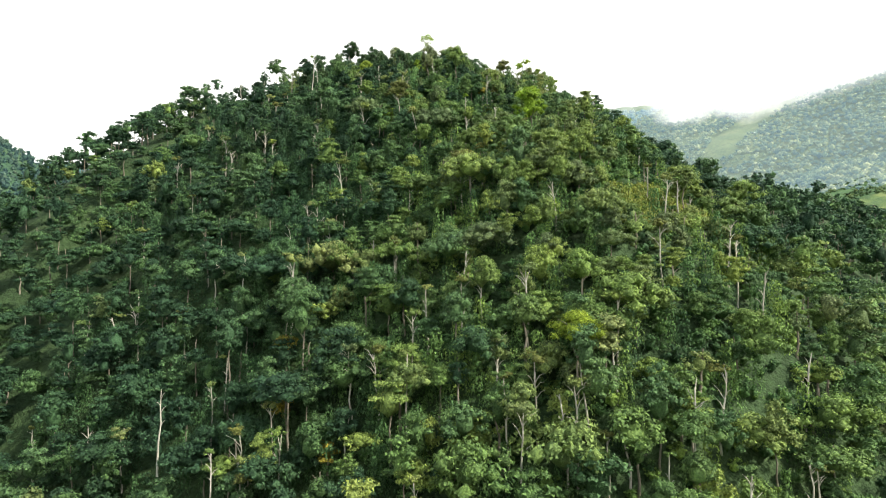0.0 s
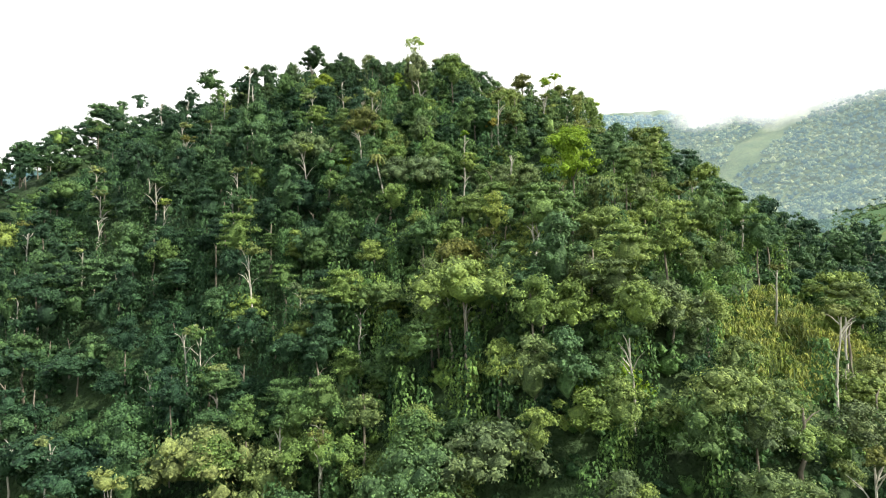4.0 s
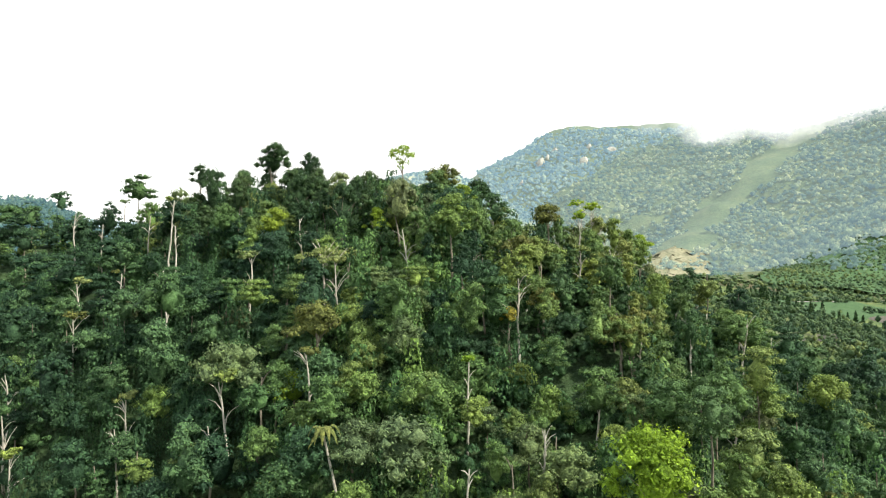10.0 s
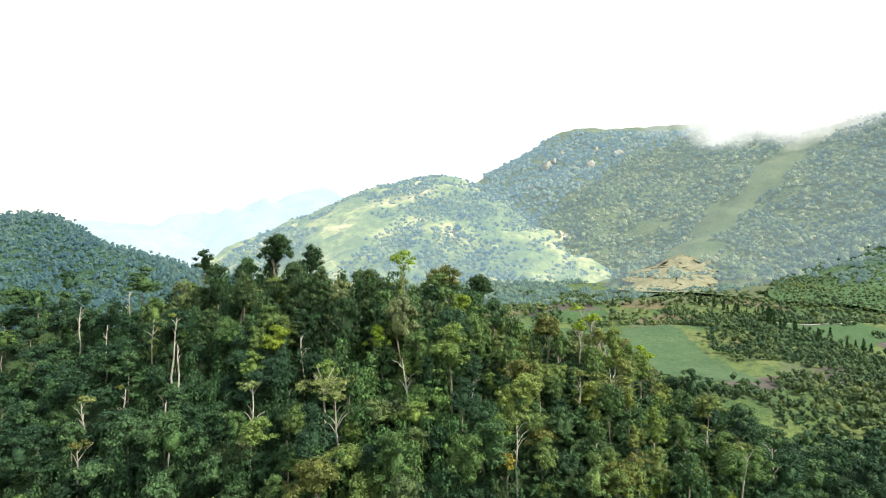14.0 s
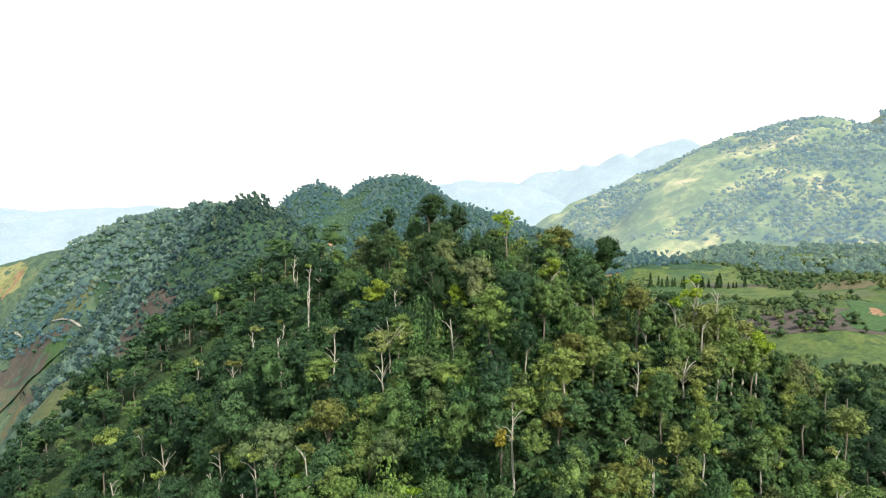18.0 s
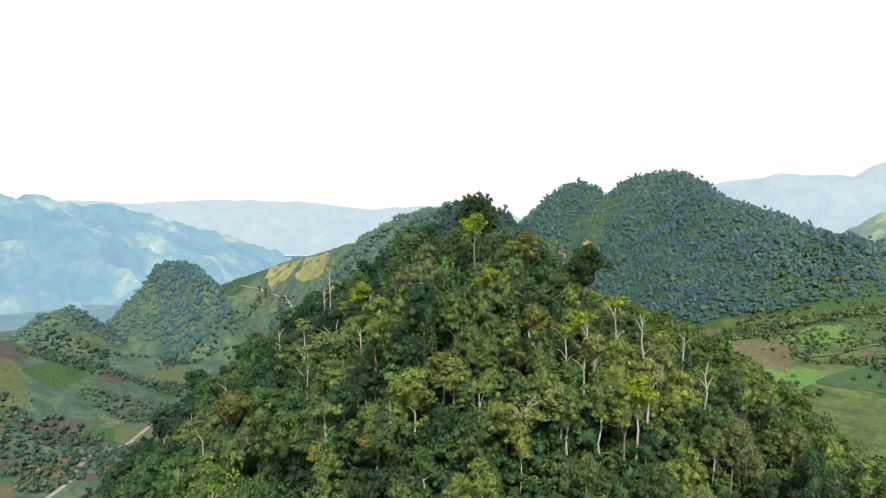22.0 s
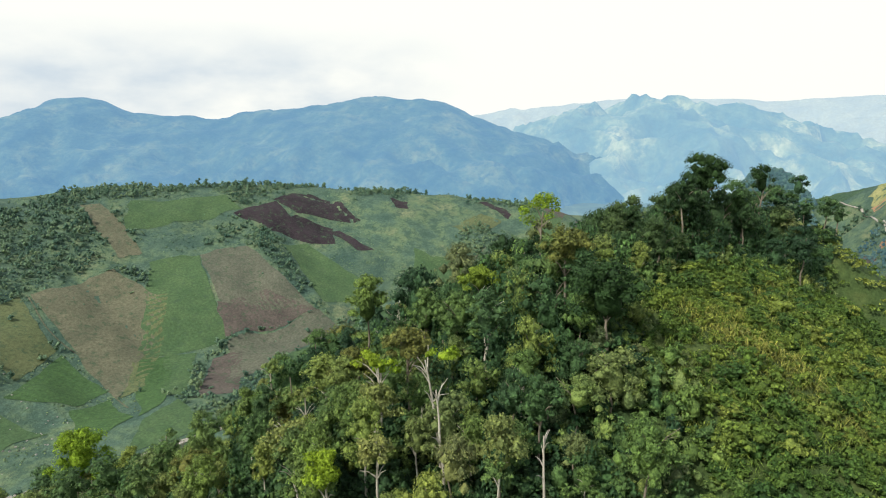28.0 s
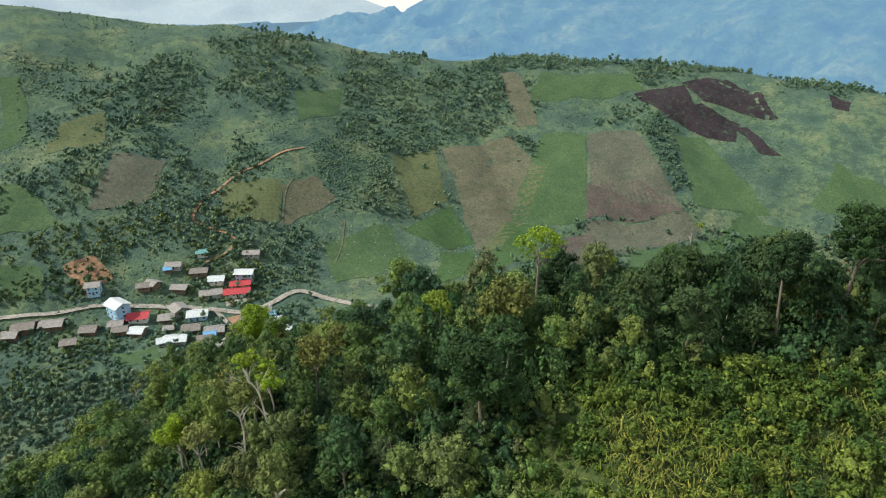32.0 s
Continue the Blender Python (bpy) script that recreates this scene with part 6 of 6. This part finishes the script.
def plain(name, a, b, size=0.8, rough=0.8):
    return cover(name, [(0.35, a), (0.65, b)], size, 3.0, 0.02, rough)


ROOFS = {
    "grey fibre-cement": plain("fibre_cement_roof", (0.20, 0.19, 0.18), (0.32, 0.31, 0.29)),
    "brown weathered": plain("weathered_brown_roof", (0.15, 0.135, 0.12), (0.25, 0.23, 0.21)),
    "dark tiled": plain("dark_roof_tiles", (0.09, 0.085, 0.085), (0.16, 0.15, 0.145)),
    "red metal": plain("red_metal_roof", (0.36, 0.045, 0.055), (0.46, 0.07, 0.075), rough=0.5),
    "blue metal": plain("blue_metal_roof", (0.12, 0.30, 0.52), (0.17, 0.38, 0.60), rough=0.5),
    "teal metal": plain("teal_metal_roof", (0.10, 0.26, 0.25), (0.15, 0.34, 0.32), rough=0.5),
    "pale metal": plain("pale_metal_roof", (0.45, 0.50, 0.52), (0.58, 0.62, 0.63), rough=0.5),
}
WALLS = {
    "timber": plain("timber_wall", (0.14, 0.10, 0.075), (0.24, 0.18, 0.13)),
    "white": plain("white_plaster", (0.60, 0.60, 0.57), (0.74, 0.74, 0.70)),
    "blue": plain("pale_blue_plaster", (0.30, 0.50, 0.70), (0.38, 0.58, 0.76)),
    "grey": plain("grey_concrete", (0.34, 0.34, 0.33), (0.46, 0.46, 0.44)),
}
DOOR = plain("dark_door", (0.07, 0.05, 0.04), (0.12, 0.09, 0.07))
PANE = finish(*material("window_glass"), (0.06, 0.08, 0.10), 0.15, spec=0.5)


def house(x, y, turn, wide, deep, high, roof, wall, storeys=1, pitch=0.42):
    """A house with gabled roof: walls, two roof slopes, a door and windows on each storey."""
    root = new("house")
    h, eave, top = high, 1.15, high + deep / 2 * pitch
    gable = lambda px: (np.array([(px, -deep / 2, h), (px, deep / 2, h), (px, 0, top)]), np.array([[0, 1, 2]]))
    part("wall", join([box(-wide / 2, wide / 2, -deep / 2, deep / 2, -1.5, h), gable(wide / 2), (gable(-wide / 2)[0], np.array([[0, 2, 1]]))]), WALLS[wall], root)
    for sign in (1, -1):
        a, b = np.array([0, 0, top + 0.12]), np.array([0, sign * (deep / 2 + eave), h - eave * pitch + 0.12])
        pts = [(px, p[1], p[2] + dz) for dz in (-0.1, 0.1) for p, px in ((a, -wide / 2 - eave), (a, wide / 2 + eave), (b, wide / 2 + eave), (b, -wide / 2 - eave))]
        part("roof", thirds((np.array(pts), np.array([[3, 2, 1, 0], [4, 5, 6, 7], [0, 1, 5, 4], [1, 2, 6, 5], [2, 3, 7, 6], [3, 0, 4, 7]]))), ROOFS[roof], root)
    cap = part("ridge_cap", box(-wide / 2 - eave, wide / 2 + eave, -0.16, 0.16, top + 0.16, top + 0.3), ROOFS[roof], root)
    for sign in (1, -1):
        part("door", box(-0.5, 0.5, sign * deep / 2 - 0.06, sign * deep / 2 + 0.06, 0, 2.1), DOOR, root)
        for floor in range(storeys):
            z = 1.0 + floor * 2.7
            for wx in np.linspace(-wide / 2 + 1.4, wide / 2 - 1.4, max(2, int(wide / 3.2))):
                if floor or abs(wx) > 1.2:
                    part("window", box(wx - 0.55, wx + 0.55, sign * deep / 2 - 0.05, sign * deep / 2 + 0.05, z, z + 1.2), PANE, root)
    if storeys > 1:
        for sign in (1, -1):
            for floor in range(storeys):
                part("window", box(sign * wide / 2 - 0.05, sign * wide / 2 + 0.05, -0.6, 0.6, 1.0 + floor * 2.7, 2.2 + floor * 2.7), PANE, root)
    root.matrix_basis = pose(x, y, float(land(x, y)) + 0.3, 0, 0, turn)
    size = {1: "low", 2: "two-storey", 3: "three-storey", 4: "tall"}[storeys]
    return tagged(root, f"{size} {wall} walled village house with {roof} roof", "house", "village houses")


for x, y, turn, wide, deep, high, roof, wall, storeys in (
    (74, -92, -60, 13, 9, 9, "pale metal", "blue", 3), (64, -86, -12, 12, 8, 3.2, "red metal", "white", 1), (65, -73, -30, 8, 7, 3, "pale metal", "timber", 1),
    (42, -86, -70, 10, 8, 4.5, "grey fibre-cement", "grey", 1), (32, -76, -14, 12, 8, 4.2, "pale metal", "blue", 1), (49, -81, -15, 9, 7, 3, "grey fibre-cement", "timber", 1),
    (49, -69, -8, 5, 4, 2.5, "grey fibre-cement", "timber", 1), (46, -55, -18, 13, 7, 3, "pale metal", "grey", 1), (52, -56, -5, 7, 5, 3, "pale metal", "white", 1),
    (37, -63, -12, 10, 7, 3, "brown weathered", "timber", 1), (28, -53, -10, 6, 5, 3, "blue metal", "blue", 1), (25, -56, -12, 11, 7, 3.2, "grey fibre-cement", "timber", 1),
    (31, -49, -8, 8, 7, 3, "brown weathered", "timber", 1), (27, -40, -10, 8, 6, 3, "grey fibre-cement", "timber", 1), (22, -39, 70, 7, 6, 3, "grey fibre-cement", "timber", 1),
    (11, -44, -12, 8, 6, 3, "pale metal", "grey", 1), (-2, -49, -28, 12, 7, 3, "grey fibre-cement", "timber", 1), (5, -60, -40, 8, 7, 3, "brown weathered", "timber", 1),
    (0, -63, -35, 8, 6, 3.4, "teal metal", "white", 1), (-5, -63, -10, 7, 6, 3, "grey fibre-cement", "timber", 1), (-9, -52, -8, 7, 6, 3, "pale metal", "grey", 1),
    (-12, -41, -25, 8, 6, 3, "pale metal", "timber", 1), (-8, -60, -8, 4, 4, 2.5, "blue metal", "timber", 1), (7, -88, -14, 17, 7, 3.6, "red metal", "white", 1),
    (4, -94, -14, 13, 6, 4.4, "red metal", "white", 1), (0, -100, -25, 12, 7, 6.5, "pale metal", "blue", 2), (22, -94, -10, 14, 7, 3, "grey fibre-cement", "grey", 1),
    (17, -103, -18, 10, 7, 3.4, "pale metal", "white", 1), (39, -104, -30, 10, 6, 3, "grey fibre-cement", "timber", 1), (54, -110, -50, 8, 6, 3, "grey fibre-cement", "timber", 1),
    (59, -110, -12, 8, 6, 3, "brown weathered", "timber", 1), (40, -120, -22, 10, 6, 3, "grey fibre-cement", "grey", 1), (26, -113, -16, 11, 7, 3, "brown weathered", "timber", 1),
    (22, -126, -8, 7, 5, 3, "teal metal", "white", 1), (-8, -117, -22, 11, 6, 3, "grey fibre-cement", "grey", 1), (44, -118, -8, 4, 4, 2.5, "blue metal", "timber", 1),
    (76, -83, -10, 8, 6, 3, "grey fibre-cement", "timber", 1), (74, -77, -10, 8, 6, 3, "brown weathered", "timber", 1), (123, -98, -10, 12, 8, 3, "brown weathered", "timber", 1),
    (109, -96, -14, 13, 8, 3, "grey fibre-cement", "timber", 1), (100, -76, -10, 8, 6, 3, "brown weathered", "timber", 1), (130, -94, -20, 10, 7, 3, "grey fibre-cement", "timber", 1),
    (86, -112, -12, 8, 7, 6.5, "grey fibre-cement", "blue", 2), (90, -84, -20, 9, 7, 3, "brown weathered", "timber", 1)):
    house(x, y, turn, wide * 0.85, deep * 0.95, high * (0.9 if storeys > 1 else 0.8), roof, wall, storeys)
# ---- the open grassy slope behind the crest ----
grass_rng = np.random.default_rng(29)


def tuft(blades, tall, spread, width):
    """Arching blades: each rises from the root, bends over and droops at its tip."""
    out = []
    for _ in range(blades):
        a, r = grass_rng.uniform(0, 6.28), grass_rng.uniform(0, spread * 0.3)
        way = np.array([np.cos(a), np.sin(a), 0])
        base = way * r + [0, 0, -0.15]
        reach, up = spread * grass_rng.uniform(0.5, 1.1), tall * grass_rng.uniform(0.6, 1.1)
        mid = base + way * reach * 0.45 + [0, 0, up]
        tip = base + way * reach + [0, 0, up * grass_rng.uniform(0.35, 0.9)]
        side = np.array([-np.sin(a), np.cos(a), 0]) * width
        out.append((np.array([base, mid + side, mid - side, tip]), np.array([[0, 1, 2], [2, 1, 3]])))
    return join(out)


def slope_tint(x, y):
    """Fresh grass on the humps, darker scrub in the hollows."""
    crest, rim = [[(a, b, 0) for a, b, c in line] for line in (RIDGES["grass_spur"][0], ((-175, 352, 0), (-128, 352, 0), (-116, 372, 0)))]
    d = np.minimum(-tent(x / U, y / U, crest, 1, 0, 0), -tent(x / U, y / U, rim, 1, 0, 0))
    return 0.42 + 1.1 * fbm(x, y, 16, 3, 15) + 0.6 * np.exp(-(d / 5.5) ** 2)


def open_slope(gap, x0=-62, x1=52, y0=228, y1=282, edge=0.25):
    x, y = scatter(grass_rng, x0, x1, y0, y1, gap)
    k = (on_grass(x, y) > edge) & ((x < -3) | (y > np.interp(x / U, (-4, 5, 17, 27, 45, 75), (308, 317, 326, 334, 342, 347)) * U))
    return x[k], y[k]


def sow(name, label, category, shapes, x, y, s, tint, mat, sink):
    n = len(x)
    V, F, T = stamp(shapes, np.stack([x, y, land(x, y) - sink], -1), grass_rng.uniform(0, 6.28, n), np.stack([s, s, s * grass_rng.uniform(0.7, 1.2, n)], -1), np.clip(tint, 0, 1), grass_rng.integers(0, len(shapes), n))
    tagged(mesh_object(name, V, F, mat, True, tint=T), label, category, kind="stuff")


gx, gy = open_slope(1.05)
k = slope_tint(gx, gy) + grass_rng.normal(size=len(gx)) * 0.25 > 0.42
gx, gy = gx[k], gy[k]
n = len(gx)
sow("grass", "tall yellow-green grass arching over the open slope", "grass", [tuft(13, 0.95, 1.1, 0.05) for _ in range(6)], gx, gy, grass_rng.uniform(0.7, 1.6, n), slope_tint(gx, gy) + grass_rng.normal(size=n) * 0.14, GRASS, 0.0)

gx, gy = open_slope(1.2, edge=0.1)
n = len(gx)
low = np.clip(slope_tint(gx, gy), 0, 1)
s = (0.55 + 1.35 * grass_rng.beta(1.2, 2.0, n)) * (1.2 - 0.4 * low)
fern = [crown(grass_rng, 0.9, 1.35, 9, 110, 0.12, spread=0.6) for _ in range(6)]
sow("shrubs", "low leafy shrubs and ferns covering the open slope", "shrubs", fern, gx, gy, s, 0.55 * low + 0.45 * grass_rng.beta(1.5, 1.5, n), SHRUB, 0.2)

gx, gy = open_slope(2.3)
n = len(gx)
tall = [crown(grass_rng, 1.3, 2.0, 12, 230, 0.125, spread=0.55) for _ in range(5)]
k = fbm(gx, gy, 18, 3, 33) + grass_rng.normal(size=n) * 0.2 > -0.02
sow("bushes", "taller green bushes scattered through the scrub", "shrubs", tall, gx[k], gy[k], grass_rng.uniform(0.5, 1.0, k.sum()) ** 1.6 * 1.9, grass_rng.uniform(size=k.sum()), SHRUB, 0.3)

gx, gy = scatter(grass_rng, 34, 76, 128, 172, 1.0)
k = in_clearing(gx, gy)
gx, gy = gx[k], gy[k]
n = len(gx)
sow("grass", "yellow-green grass in the small hillside clearing", "grass", [tuft(13, 1.1, 1.2, 0.06) for _ in range(4)], gx, gy, grass_rng.uniform(0.8, 1.7, n), 0.75 + grass_rng.normal(size=n) * 0.2, GRASS, 0.0)
k = grass_rng.uniform(size=n) < 0.12
sow("shrubs", "low shrubs in the small hillside clearing", "shrubs", fern, gx[k], gy[k], grass_rng.uniform(0.7, 1.5, k.sum()), grass_rng.uniform(size=k.sum()), SHRUB, 0.2)

# the slope runs on out of sight with coarser scrub
gx, gy = scatter(grass_rng, -165, 115, 228, 350, 3.2)
k = (on_grass(gx, gy) > 0.1) & ((gx < -62) | (gx > 52) | (gy > 282))
gx, gy = gx[k], gy[k]
rough = [crown(grass_rng, 2.2, 1.6, 9, 46, 0.32, core=False) for _ in range(4)]
sow("scrub", "rough green scrub on the far side of the slope", "shrubs", rough, gx, gy, grass_rng.uniform(0.7, 1.3, len(gx)), slope_tint(gx, gy), SHRUB, 0.2)
